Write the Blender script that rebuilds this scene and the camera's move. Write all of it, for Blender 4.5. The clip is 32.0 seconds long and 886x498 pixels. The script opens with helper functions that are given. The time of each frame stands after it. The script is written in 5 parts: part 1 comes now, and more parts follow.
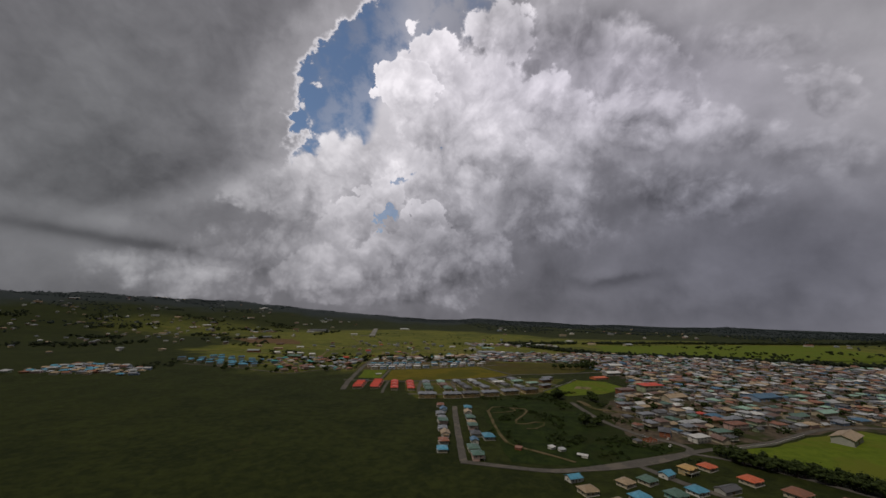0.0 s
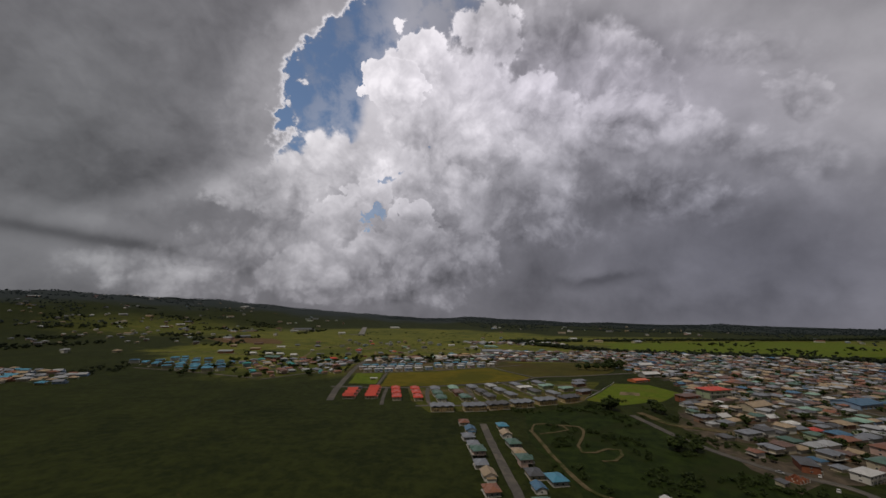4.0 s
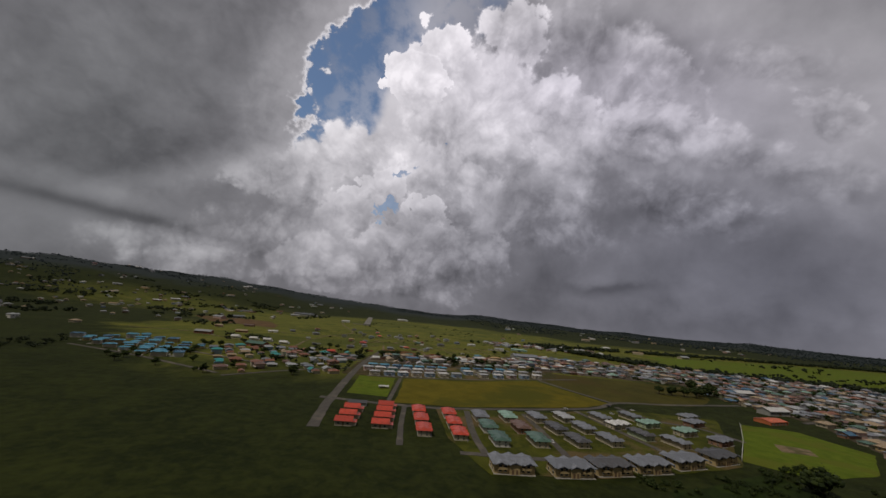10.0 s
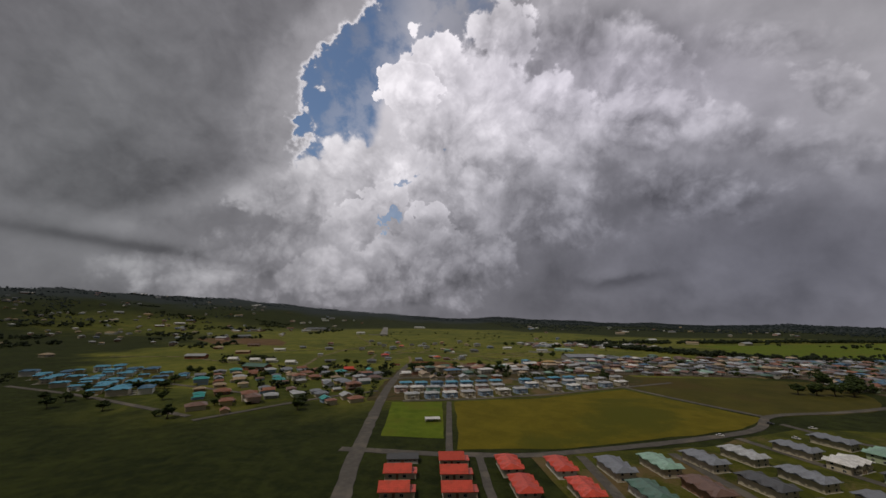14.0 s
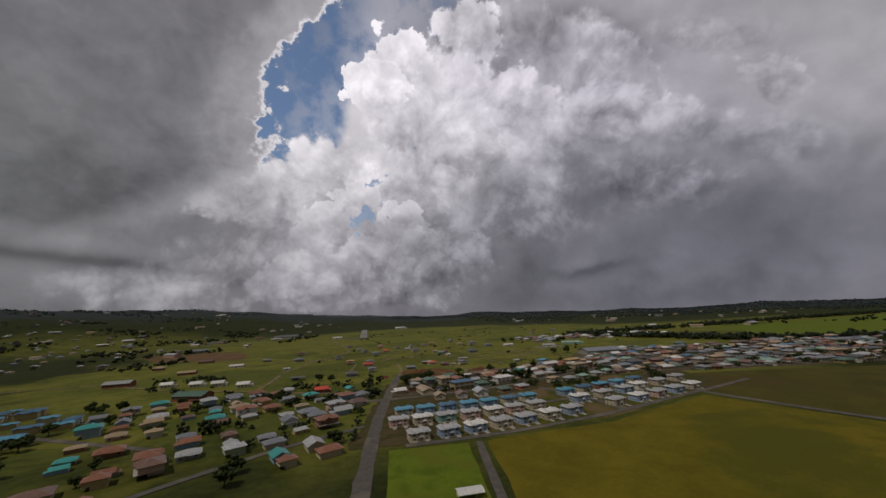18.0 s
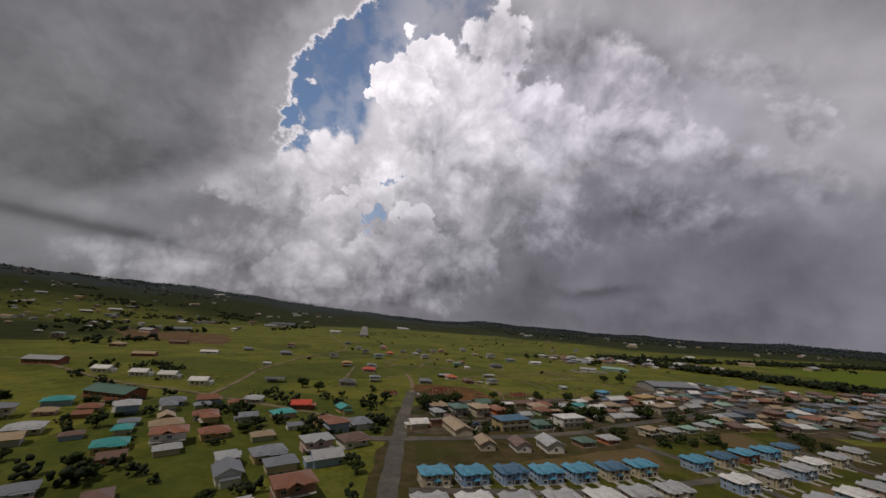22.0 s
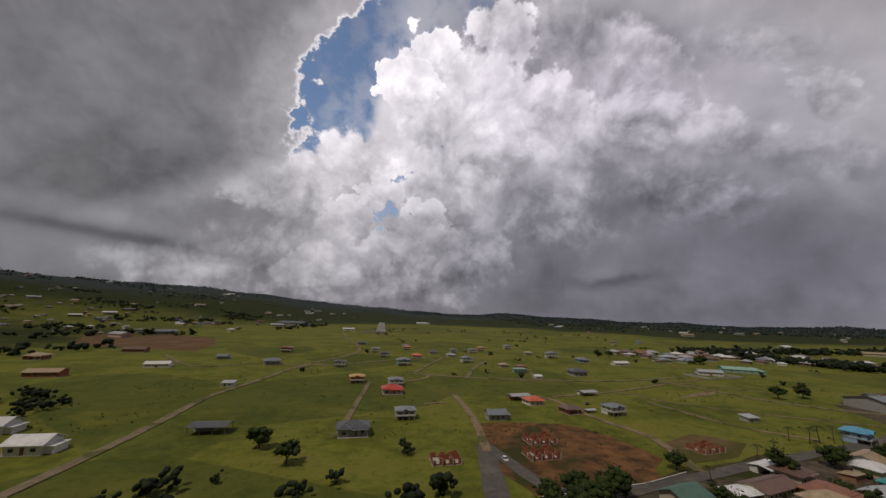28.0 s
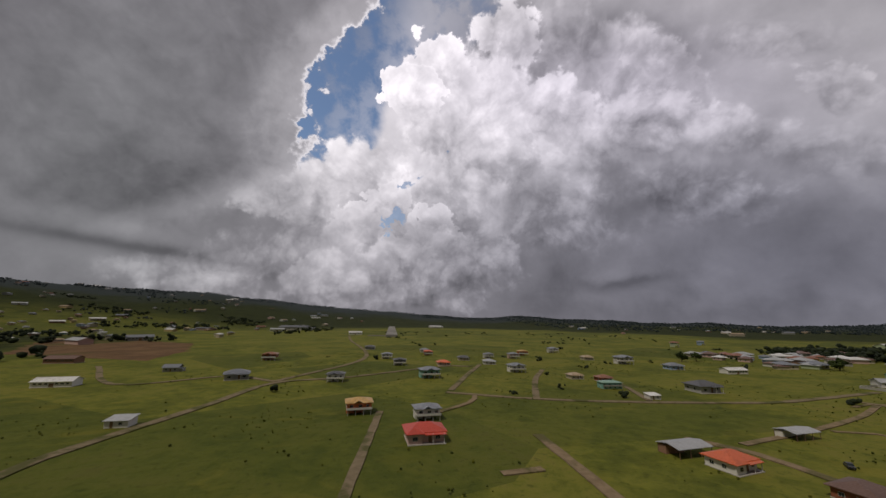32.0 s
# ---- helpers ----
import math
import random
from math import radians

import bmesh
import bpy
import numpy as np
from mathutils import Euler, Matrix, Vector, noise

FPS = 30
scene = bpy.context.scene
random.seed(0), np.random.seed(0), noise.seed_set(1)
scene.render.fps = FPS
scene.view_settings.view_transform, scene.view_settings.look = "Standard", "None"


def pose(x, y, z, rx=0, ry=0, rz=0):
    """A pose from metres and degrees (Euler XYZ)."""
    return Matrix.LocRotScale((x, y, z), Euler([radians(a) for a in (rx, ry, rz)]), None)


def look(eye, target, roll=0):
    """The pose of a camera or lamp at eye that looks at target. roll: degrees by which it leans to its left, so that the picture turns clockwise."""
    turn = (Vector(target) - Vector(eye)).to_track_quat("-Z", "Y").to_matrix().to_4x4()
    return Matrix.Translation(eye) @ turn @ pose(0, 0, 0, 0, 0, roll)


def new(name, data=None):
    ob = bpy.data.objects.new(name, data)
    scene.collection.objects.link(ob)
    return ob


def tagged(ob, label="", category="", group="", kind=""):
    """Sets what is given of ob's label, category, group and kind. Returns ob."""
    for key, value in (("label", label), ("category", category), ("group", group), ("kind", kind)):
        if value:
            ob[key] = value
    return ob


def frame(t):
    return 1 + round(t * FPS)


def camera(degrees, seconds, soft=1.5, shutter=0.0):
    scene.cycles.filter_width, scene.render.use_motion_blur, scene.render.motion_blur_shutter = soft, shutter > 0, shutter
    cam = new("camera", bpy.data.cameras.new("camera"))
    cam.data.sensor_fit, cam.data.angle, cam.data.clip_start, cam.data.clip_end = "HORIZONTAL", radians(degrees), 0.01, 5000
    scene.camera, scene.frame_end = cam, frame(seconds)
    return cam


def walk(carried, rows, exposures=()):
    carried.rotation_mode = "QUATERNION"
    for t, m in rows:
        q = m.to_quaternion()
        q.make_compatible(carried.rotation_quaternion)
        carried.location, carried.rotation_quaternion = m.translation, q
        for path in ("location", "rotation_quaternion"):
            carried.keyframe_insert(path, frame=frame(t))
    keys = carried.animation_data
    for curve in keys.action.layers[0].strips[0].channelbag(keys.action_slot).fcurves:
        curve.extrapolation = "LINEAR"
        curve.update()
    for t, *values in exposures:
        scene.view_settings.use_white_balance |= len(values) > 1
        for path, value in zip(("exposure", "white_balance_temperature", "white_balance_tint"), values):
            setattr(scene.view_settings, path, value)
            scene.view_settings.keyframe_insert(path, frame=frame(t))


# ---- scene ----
cam = camera(102.3, 32.0)
METRES, EYE, TILT, LEAN, TURN = 1000.0, 109.3, 1.38, -1.77, 0.0
ROWS = [
    (0.0, -0.00063, 0.00023, 0.00109, 0.14, 9.18, 0.90),
    (0.5, -0.00621, 0.01618, 0.00011, -1.16, 8.75, 1.71),
    (1.0, -0.01166, 0.03209, -0.00110, -2.12, 8.27, 3.58),
    (1.5, -0.01660, 0.04799, -0.00287, -2.30, 8.22, 4.26),
    (2.0, -0.02100, 0.06368, -0.00509, -1.74, 8.31, 3.89),
    (2.5, -0.02492, 0.07909, -0.00758, -0.99, 8.46, 3.18),
    (3.0, -0.02852, 0.09404, -0.01002, -1.36, 8.51, 2.81),
    (3.5, -0.03186, 0.10844, -0.01219, -1.53, 8.79, 1.70),
    (5.5, -0.04199, 0.16271, -0.01744, -2.47, 9.40, 0.15),
    (6.0, -0.04517, 0.17808, -0.01927, -1.96, 8.97, -1.17),
    (6.5, -0.04863, 0.19435, -0.02135, -1.65, 8.90, -0.57),
    (7.0, -0.05230, 0.21112, -0.02354, -1.10, 9.02, 1.39),
    (7.5, -0.05590, 0.22760, -0.02559, -0.28, 9.71, 2.67),
    (8.0, -0.05929, 0.24308, -0.02712, 0.26, 9.93, 2.34),
    (8.5, -0.06242, 0.25747, -0.02809, -0.13, 10.16, 1.41),
    (9.0, -0.06550, 0.27095, -0.02862, -0.86, 9.38, -0.01),
    (9.5, -0.06881, 0.28407, -0.02907, -1.16, 8.69, -1.48),
    (10.0, -0.07271, 0.29742, -0.02982, -0.91, 8.59, -3.18),
    (10.5, -0.07746, 0.31160, -0.03108, -1.46, 8.94, -3.82),
    (11.0, -0.08301, 0.32685, -0.03281, -2.32, 9.08, -3.18),
    (11.5, -0.08886, 0.34305, -0.03488, -2.82, 9.09, 0.02),
    (12.0, -0.09453, 0.35957, -0.03711, -2.18, 9.15, 1.64),
    (12.5, -0.09967, 0.37589, -0.03934, -1.45, 9.00, 1.73),
    (13.0, -0.10412, 0.39180, -0.04135, -0.49, 9.28, 0.35),
    (13.5, -0.10790, 0.40733, -0.04284, 0.42, 9.56, 0.44),
    (15.5, -0.11728, 0.46501, -0.04240, 0.47, 8.78, 3.43),
    (16.0, -0.12033, 0.47961, -0.04305, 0.76, 9.00, 3.07),
    (16.5, -0.12371, 0.49445, -0.04393, 1.37, 9.43, 0.69),
    (17.0, -0.12753, 0.50964, -0.04496, 0.25, 9.43, 0.27),
    (17.5, -0.13177, 0.52512, -0.04607, -2.17, 9.03, 3.13),
    (18.0, -0.13604, 0.54058, -0.04723, -2.63, 8.96, 4.72),
    (18.5, -0.14003, 0.55586, -0.04840, -1.69, 9.12, 4.33),
    (19.0, -0.14373, 0.57094, -0.04954, -1.12, 9.53, 2.65),
    (19.5, -0.14734, 0.58588, -0.05057, -1.88, 9.57, 1.71),
    (20.0, -0.15094, 0.60077, -0.05149, -3.17, 9.39, 2.65),
    (20.5, -0.15442, 0.61555, -0.05233, -3.83, 9.07, 3.86),
    (21.0, -0.15758, 0.63027, -0.05316, -3.50, 8.86, 2.92),
    (21.5, -0.16052, 0.64505, -0.05402, -2.99, 9.20, 0.66),
    (22.0, -0.16354, 0.66013, -0.05495, -2.45, 9.88, -1.65),
    (22.5, -0.16694, 0.67562, -0.05607, -2.30, 10.02, -0.78),
    (23.0, -0.17060, 0.69142, -0.05737, -1.83, 9.83, 1.59),
    (23.5, -0.17432, 0.70691, -0.05866, -1.24, 9.56, 2.81),
    (24.0, -0.17792, 0.72161, -0.05971, -0.81, 9.89, 2.34),
    (24.5, -0.18123, 0.73556, -0.06040, -0.14, 9.51, 0.15),
    (25.0, -0.18420, 0.74919, -0.06086, 0.08, 8.68, -0.81),
    (25.5, -0.18672, 0.76294, -0.06134, 0.03, 8.51, -1.96),
    (27.5, -0.19164, 0.82113, -0.06453, -0.36, 8.48, 0.82),
    (28.0, -0.19389, 0.83667, -0.06632, -0.03, 8.97, 0.30),
    (28.5, -0.19657, 0.85253, -0.06835, 0.02, 9.09, 0.40),
    (29.0, -0.19956, 0.86861, -0.07046, 0.18, 9.10, 0.28),
    (29.5, -0.20277, 0.88485, -0.07252, -0.11, 9.29, 1.11),
    (30.0, -0.20611, 0.90114, -0.07449, -0.24, 9.79, 1.73),
    (30.5, -0.20950, 0.91739, -0.07636, -0.06, 10.01, 1.86),
    (31.0, -0.21290, 0.93356, -0.07816, 0.48, 9.97, 2.25),
    (31.5, -0.21630, 0.94959, -0.07993, 1.09, 9.75, 1.97),
    (32.0, -0.21968, 0.96553, -0.08170, 1.37, 9.76, 1.17),
]
walk(cam, [(t, pose(0, 0, EYE, TILT, LEAN, TURN) @ pose(METRES * x, METRES * y, METRES * z, 90 + pitch, roll, yaw)) for t, x, y, z, yaw, pitch, roll in ROWS],
     exposures=[(0.0, -0.05, 6500, 10.5), (16.0, -0.02, 6500, 10.5), (22.0, 0.12, 6550, 12), (32.0, 0.19, 6550, 12)])

# ---- world, sun ----
SUN_EL, SUN_AZ = 60.0, 226.0      # degrees; azimuth clockwise from +y


class Val:
    """A number in a node tree, with the usual sums."""

    def __init__(self, tree, sock):
        self.tree, self.sock = tree, sock

    def op(self, kind, *others, clamp=False):
        n = self.tree.nodes.new("ShaderNodeMath")
        n.operation, n.use_clamp = kind, clamp
        for i, o in enumerate((self, *others)):
            if isinstance(o, Val):
                self.tree.links.new(o.sock, n.inputs[i])
            else:
                n.inputs[i].default_value = o
        return Val(self.tree, n.outputs[0])

    def __add__(self, o): return self.op("ADD", o)
    def __sub__(self, o): return self.op("SUBTRACT", o)
    def __mul__(self, o): return self.op("MULTIPLY", o)
    def __truediv__(self, o): return self.op("DIVIDE", o)

    def ramp(self, a, b, lo=0.0, hi=1.0):
        n = self.tree.nodes.new("ShaderNodeMapRange")
        n.interpolation_type = "SMOOTHSTEP"
        self.tree.links.new(self.sock, n.inputs[0])
        for i, v in zip((1, 2, 3, 4), (a, b, lo, hi)):
            n.inputs[i].default_value = v
        return Val(self.tree, n.outputs[0])


def blob(u, v, cu, cv, su, sv, tilt=0.0):
    """A soft bump of height 1 round (cu, cv)."""
    c, s = math.cos(radians(tilt)), math.sin(radians(tilt))
    du, dv = u - cu, v - cv
    a = (du * c + dv * s) * (1 / su)
    b = (dv * c - du * s) * (1 / sv)
    return (a * a + b * b).op("MULTIPLY", -1.0).op("EXPONENT")


def noise_val(tree, vector, scale, detail=6, rough=0.55, warp=0.0, kind="FBM"):
    n = tree.nodes.new("ShaderNodeTexNoise")
    n.noise_type = kind
    tree.links.new(vector, n.inputs["Vector"])
    n.inputs["Scale"].default_value = scale
    n.inputs["Detail"].default_value = detail
    n.inputs["Roughness"].default_value = rough
    n.inputs["Distortion"].default_value = warp
    return Val(tree, n.outputs[0])


def mix_col(tree, fac, a, b):
    n = tree.nodes.new("ShaderNodeMix")
    n.data_type = "RGBA"
    if isinstance(fac, Val):
        tree.links.new(fac.sock, n.inputs[0])
    else:
        n.inputs[0].default_value = fac
    for i, c in ((6, a), (7, b)):
        if isinstance(c, (tuple, list)):
            n.inputs[i].default_value = (*c[:3], 1)
        else:
            tree.links.new(c, n.inputs[i])
    return n.outputs[2]


def make_world():
    """A broken sky: a dark cloud mass with a lit rim, a blue gap, towering bright cumulus and rain low down."""
    w = bpy.data.worlds.new("sky")
    scene.world = w
    w.use_nodes = True
    nt = w.node_tree
    nt.nodes.clear()
    out = nt.nodes.new("ShaderNodeOutputWorld")
    bg = nt.nodes.new("ShaderNodeBackground")
    bg.inputs["Strength"].default_value = 0.1
    nt.links.new(bg.outputs[0], out.inputs[0])
    sky = nt.nodes.new("ShaderNodeTexSky")
    sky.sky_type, sky.sun_disc = "NISHITA", False
    sky.sun_elevation, sky.sun_rotation = radians(SUN_EL), radians(SUN_AZ)
    sky.air_density, sky.dust_density = 1.0, 0.6
    ray = nt.nodes.new("ShaderNodeTexCoord").outputs["Generated"]
    sep = nt.nodes.new("ShaderNodeSeparateXYZ")
    nt.links.new(ray, sep.inputs[0])
    x, y, z = (Val(nt, s) for s in sep.outputs)
    front = y.ramp(0.05, 0.35)
    depth = y.op("MAXIMUM", 0.12)
    u0, v0 = x / depth, z / depth

    def moved(vec, by):
        n = nt.nodes.new("ShaderNodeVectorMath")
        n.inputs[1].default_value = by
        nt.links.new(vec, n.inputs[0])
        return n.outputs[0]

    # the air is stirred before the clouds are cut out of it
    stir = nt.nodes.new("ShaderNodeTexNoise")
    stir.inputs["Scale"].default_value, stir.inputs["Detail"].default_value, stir.inputs["Roughness"].default_value = 5.0, 6.0, 0.6
    nt.links.new(ray, stir.inputs["Vector"])
    stirred = nt.nodes.new("ShaderNodeVectorMath")
    stirred.operation = "MULTIPLY_ADD"
    nt.links.new(stir.outputs["Color"], stirred.inputs[0])
    stirred.inputs[1].default_value = (0.10, 0.10, 0.10)
    nt.links.new(ray, stirred.inputs[2])

    def heads(scale, by=(0, 0, 0), detail=3.0):
        """Cauliflower heads: rounded cells with smaller ones on them, about nought."""
        n = nt.nodes.new("ShaderNodeTexVoronoi")
        n.feature, n.normalize = "F1", True
        n.inputs["Scale"].default_value, n.inputs["Detail"].default_value = scale, detail
        n.inputs["Roughness"].default_value, n.inputs["Lacunarity"].default_value = 0.55, 2.3
        nt.links.new(moved(stirred.outputs[0], by), n.inputs["Vector"])
        return Val(nt, n.outputs["Distance"]) * -1.0 + 0.34

    big = noise_val(nt, ray, 2.6, 3, 0.5, 0.3) - 0.5
    mid = noise_val(nt, ray, 6.0, 7, 0.52, 0.2) - 0.5
    fine = noise_val(nt, ray, 24.0, 7, 0.58, 0.2) - 0.5
    head, small = heads(7.0), heads(19.0, (0, 0, 0), 2.0)
    relief = head - heads(7.0, (0.012, 0.0, -0.030))
    fray = head * 0.26 + small * 0.16 + mid * 0.22 + fine * 0.10
    soft = mid * 0.16 + big * 0.14 + fine * 0.02
    us, vs = u0 + soft, v0 + soft * 0.8
    grain = head * 0.22 + relief * 0.50 + small * 0.12 + mid * 0.34 + big * 0.16 + fine * 0.12

    def over(a, b, fac):
        return a + (b - a) * fac

    def spots(rows, uu, vv):
        s = x * 0.0
        for amount, cu, cv, su, sv, tilt in rows:
            s = s + blob(uu, vv, cu, cv, su, sv, tilt) * amount
        return s * front

    # thin bright veil behind everything, open at the gap
    light = mid * 0.16 + fine * 0.08 + 0.43 + spots(VEIL, us, vs)
    thin = (mid + fine * 0.9).ramp(-0.10, 0.16)
    side = (u0 + mid * 0.15).ramp(-0.26, -0.02)
    clear = spots(GAPS, us, vs).ramp(0.25, 0.50) * (over(thin * 0.30, thin * 0.35 + 0.40, side) * -1.0 + 1.0)

    def puffs(rows, light, clear):
        """Heads of cumulus, one over the other: each is lit on top and grey at its foot."""
        for cu, cv, ru, rv, top, foot, blur in rows:
            a, b = (u0 - cu) * (1 / ru), (v0 - cv) * (1 / rv)
            s = (a * a + b * b).op("SQRT") * -1.0 + 1.0 + fray * (1.6 / (ru + rv))
            cover = s.ramp(0.0, blur) * front
            shade = (b + a * -0.25 + fray * (1.3 / (ru + rv))).ramp(-0.9, 0.8, foot, top) + s.ramp(0.0, 0.35, 0.06, 0.0) + grain
            light, clear = over(light, shade, cover), clear * (cover * -1.0 + 1.0)
        return light, clear

    light, clear = puffs(TOWER, light, clear)
    # grey cloud and rain on the far side
    s = us.ramp(0.52, 0.85) * vs.ramp(0.9, 1.2, 1.0, 0.6)
    light = over(light, mid * 0.24 + relief * 0.16 + fine * 0.04 + 0.655, s * front * 0.8)
    light, clear = puffs(GREY, light, clear)
    s = us.ramp(0.02, 0.42) * 0.50 - vs - 0.04
    light = over(light, mid * 0.20 + big * 0.10 + relief * 0.10 + fine * 0.03 + 0.43 + spots(RAIN, us, vs), s.ramp(-0.12, 0.16) * front)
    light, clear = puffs(LOW, light, clear)
    clear = clear.op("MAXIMUM", spots(HOLES, u0 + fray, v0 + fray).ramp(0.45, 0.7) * 0.7)
    # the dark mass: white rim, grey face, melting away below
    rim = v0.ramp(0.74, 1.12) * 0.20 - v0.ramp(0.22, 0.46, 0.42, 0.0) - 0.435
    s = rim - u0 + small * 0.16 + head * 0.16 + mid * 0.22 + fine * 0.14
    edge = v0.ramp(0.36, 0.50)
    mass = over(s.ramp(-0.12, 0.22), s.ramp(0.0, 0.022), edge) * vs.ramp(0.16, 0.34) * front
    face = s.ramp(0.004, 0.05, 0.32, 0.0) * edge + s.ramp(0.0, 0.30, 0.20, 0.0) + mid * 0.20 + relief * 0.20 + head * 0.06 + fine * 0.02 + small * 0.02 + 0.42 + spots(DARK, us, vs)
    light, clear = over(light, face, mass), clear * (mass * -1.0 + 1.0)
    light = light + spots(STREAKS, u0 + soft * 0.15, v0 + soft * 0.15)
    light = over(mid * 0.12 + 0.27, light, front).op("MAXIMUM", 0.05).op("MINIMUM", 0.97)
    ramp = nt.nodes.new("ShaderNodeValToRGB")
    stops = ((0.0, 0.0), (0.2, 0.033), (0.35, 0.10), (0.5, 0.212), (0.65, 0.38), (0.8, 0.604), (0.9, 0.79), (1.0, 1.0))
    el = ramp.color_ramp.elements
    while len(el) < len(stops):
        el.new(0.5)
    for e, (p, c) in zip(el, stops):
        e.position, e.color = p, (c * (1.0 + 0.02 * p), c * 0.98, c * (1.12 - 0.11 * p), 1)
    nt.links.new(light.sock, ramp.inputs[0])
    scale = nt.nodes.new("ShaderNodeVectorMath")
    scale.operation, scale.inputs["Scale"].default_value = "SCALE", 10.0
    nt.links.new(ramp.outputs[0], scale.inputs[0])
    # rain cloud is bluer than the rest, the dark mass greener
    tint = scale.outputs[0]
    for row, c in (((0.95, 0.15, 0.85, 0.36), (0.95, 0.98, 1.08)), ((-1.15, 0.40, 0.55, 0.75), (0.96, 1.0, 0.97)), ((0.55, 0.75, 0.60, 0.25), (1.0, 0.985, 1.05))):
        cool = nt.nodes.new("ShaderNodeMix")
        cool.data_type, cool.blend_type = "RGBA", "MULTIPLY"
        cool.inputs[7].default_value = (*c, 1)
        nt.links.new((blob(u0, v0, *row, 0) * front).sock, cool.inputs[0])
        nt.links.new(tint, cool.inputs[6])
        tint = cool.outputs[2]
    nt.links.new(mix_col(nt, clear * front, tint, sky.outputs[0]), bg.inputs["Color"])


# amount, place (sideways, up) as slopes from straight ahead, spread, tilt
VEIL = ((0.30, -0.25, 0.55, 0.30, 0.30, 0), (0.22, -0.10, 0.80, 0.14, 0.25, 0), (0.20, 0.3, 1.1, 0.5, 0.2, 0))
GAPS = ((1.0, -0.16, 1.04, 0.30, 0.24, 0), (0.95, -0.36, 0.76, 0.15, 0.18, 0), (0.95, -0.38, 0.50, 0.13, 0.18, -10))
HOLES = ((1.0, -0.17, 0.285, 0.045, 0.030, -20), (0.8, -0.09, 0.44, 0.05, 0.02, 20))
RAIN = ((-0.03, 1.0, 0.22, 0.25, 0.16, 0), (0.05, 1.30, 0.10, 0.2, 0.06, 0), (-0.05, 0.55, 0.03, 0.6, 0.05, 0), (-0.09, 0.48, 0.11, 0.14, 0.018, 6))
DARK = ((-0.05, -0.95, 0.38, 0.35, 0.14, 0), (0.04, -0.55, 0.95, 0.16, 0.16, 0), (0.05, -0.66, 0.55, 0.12, 0.16, 0))
STREAKS = ((-0.10, -0.98, 0.205, 0.46, 0.018, -9), (0.05, -0.9, 0.135, 0.35, 0.03, -10), (0.06, -1.0, 0.26, 0.4, 0.035, -12), (-0.05, -1.10, 0.03, 0.45, 0.05, 0))
# heads of cloud, back to front: place, half width and height, lightness on top and at the foot, softness of the edge
TOWER = (
    (0.411, 0.547, 0.432, 0.361, 0.74, 0.6, 0.5),
    (0.222, 0.787, 0.156, 0.247, 0.58, 0.54, 0.5),
    (0.540, 0.787, 0.225, 0.190, 0.73, 0.6, 0.4),
    (0.385, 0.891, 0.156, 0.171, 0.62, 0.57, 0.4),
    (0.171, 0.911, 0.104, 0.133, 0.8, 0.66, 0.18),
    (0.063, 0.565, 0.242, 0.304, 0.78, 0.66, 0.22),
    (-0.051, 0.767, 0.107, 0.114, 0.84, 0.7, 0.12),
    (-0.133, 0.704, 0.069, 0.072, 0.82, 0.72, 0.12),
    (0.202, 0.443, 0.294, 0.209, 0.76, 0.57, 0.35),
    (0.409, 0.512, 0.156, 0.133, 0.77, 0.6, 0.25),
    (0.324, 0.642, 0.104, 0.114, 0.76, 0.64, 0.3),
    (-0.238, 0.407, 0.225, 0.133, 0.78, 0.64, 0.25),
    (-0.018, 0.337, 0.225, 0.152, 0.74, 0.58, 0.3),
    (-0.403, 0.355, 0.190, 0.152, 0.76, 0.58, 0.35),
    (-0.539, 0.372, 0.121, 0.114, 0.66, 0.54, 0.4),
)
GREY = (
    (0.655, 0.829, 0.104, 0.076, 0.72, 0.6, 0.3),
    (0.602, 0.583, 0.156, 0.114, 0.7, 0.54, 0.35),
    (0.857, 0.547, 0.242, 0.086, 0.68, 0.55, 0.45),
    (1.171, 0.704, 0.121, 0.104, 0.68, 0.56, 0.3),
    (1.124, 0.495, 0.294, 0.095, 0.62, 0.5, 0.5),
    (1.014, 0.870, 0.260, 0.086, 0.64, 0.57, 0.5),
)
LOW = (
    (0.331, 0.302, 0.225, 0.152, 0.54, 0.42, 0.6),
    (0.703, 0.372, 0.260, 0.095, 0.50, 0.41, 0.6),
    (-0.201, 0.302, 0.083, 0.072, 0.73, 0.60, 0.14),
    (-0.059, 0.242, 0.090, 0.080, 0.73, 0.56, 0.14),
    (-0.231, 0.202, 0.164, 0.104, 0.63, 0.51, 0.22),
    (-0.099, 0.162, 0.147, 0.095, 0.63, 0.49, 0.22),
    (0.047, 0.138, 0.156, 0.095, 0.53, 0.44, 0.4),
    (-0.507, 0.170, 0.225, 0.114, 0.55, 0.48, 0.5),
    (-0.746, 0.122, 0.294, 0.076, 0.53, 0.47, 0.55),
    (-0.324, 0.098, 0.208, 0.072, 0.55, 0.47, 0.3),
    (-0.130, 0.058, 0.242, 0.049, 0.54, 0.45, 0.4),
    (-0.693, 0.082, 0.208, 0.042, 0.55, 0.48, 0.5),
)
make_world()

sun = new("sun", bpy.data.lights.new("sun", "SUN"))
sun.data.energy, sun.data.angle, sun.data.color = 1.3, radians(1.5), (1.0, 0.90, 0.74)
_az, _el = radians(SUN_AZ), radians(SUN_EL)
sun.matrix_basis = look((0, 0, 800), Vector((0, 0, 800)) - Vector((math.sin(_az) * math.cos(_el), math.cos(_az) * math.cos(_el), math.sin(_el))))

# ---- materials ----
MATS = {}


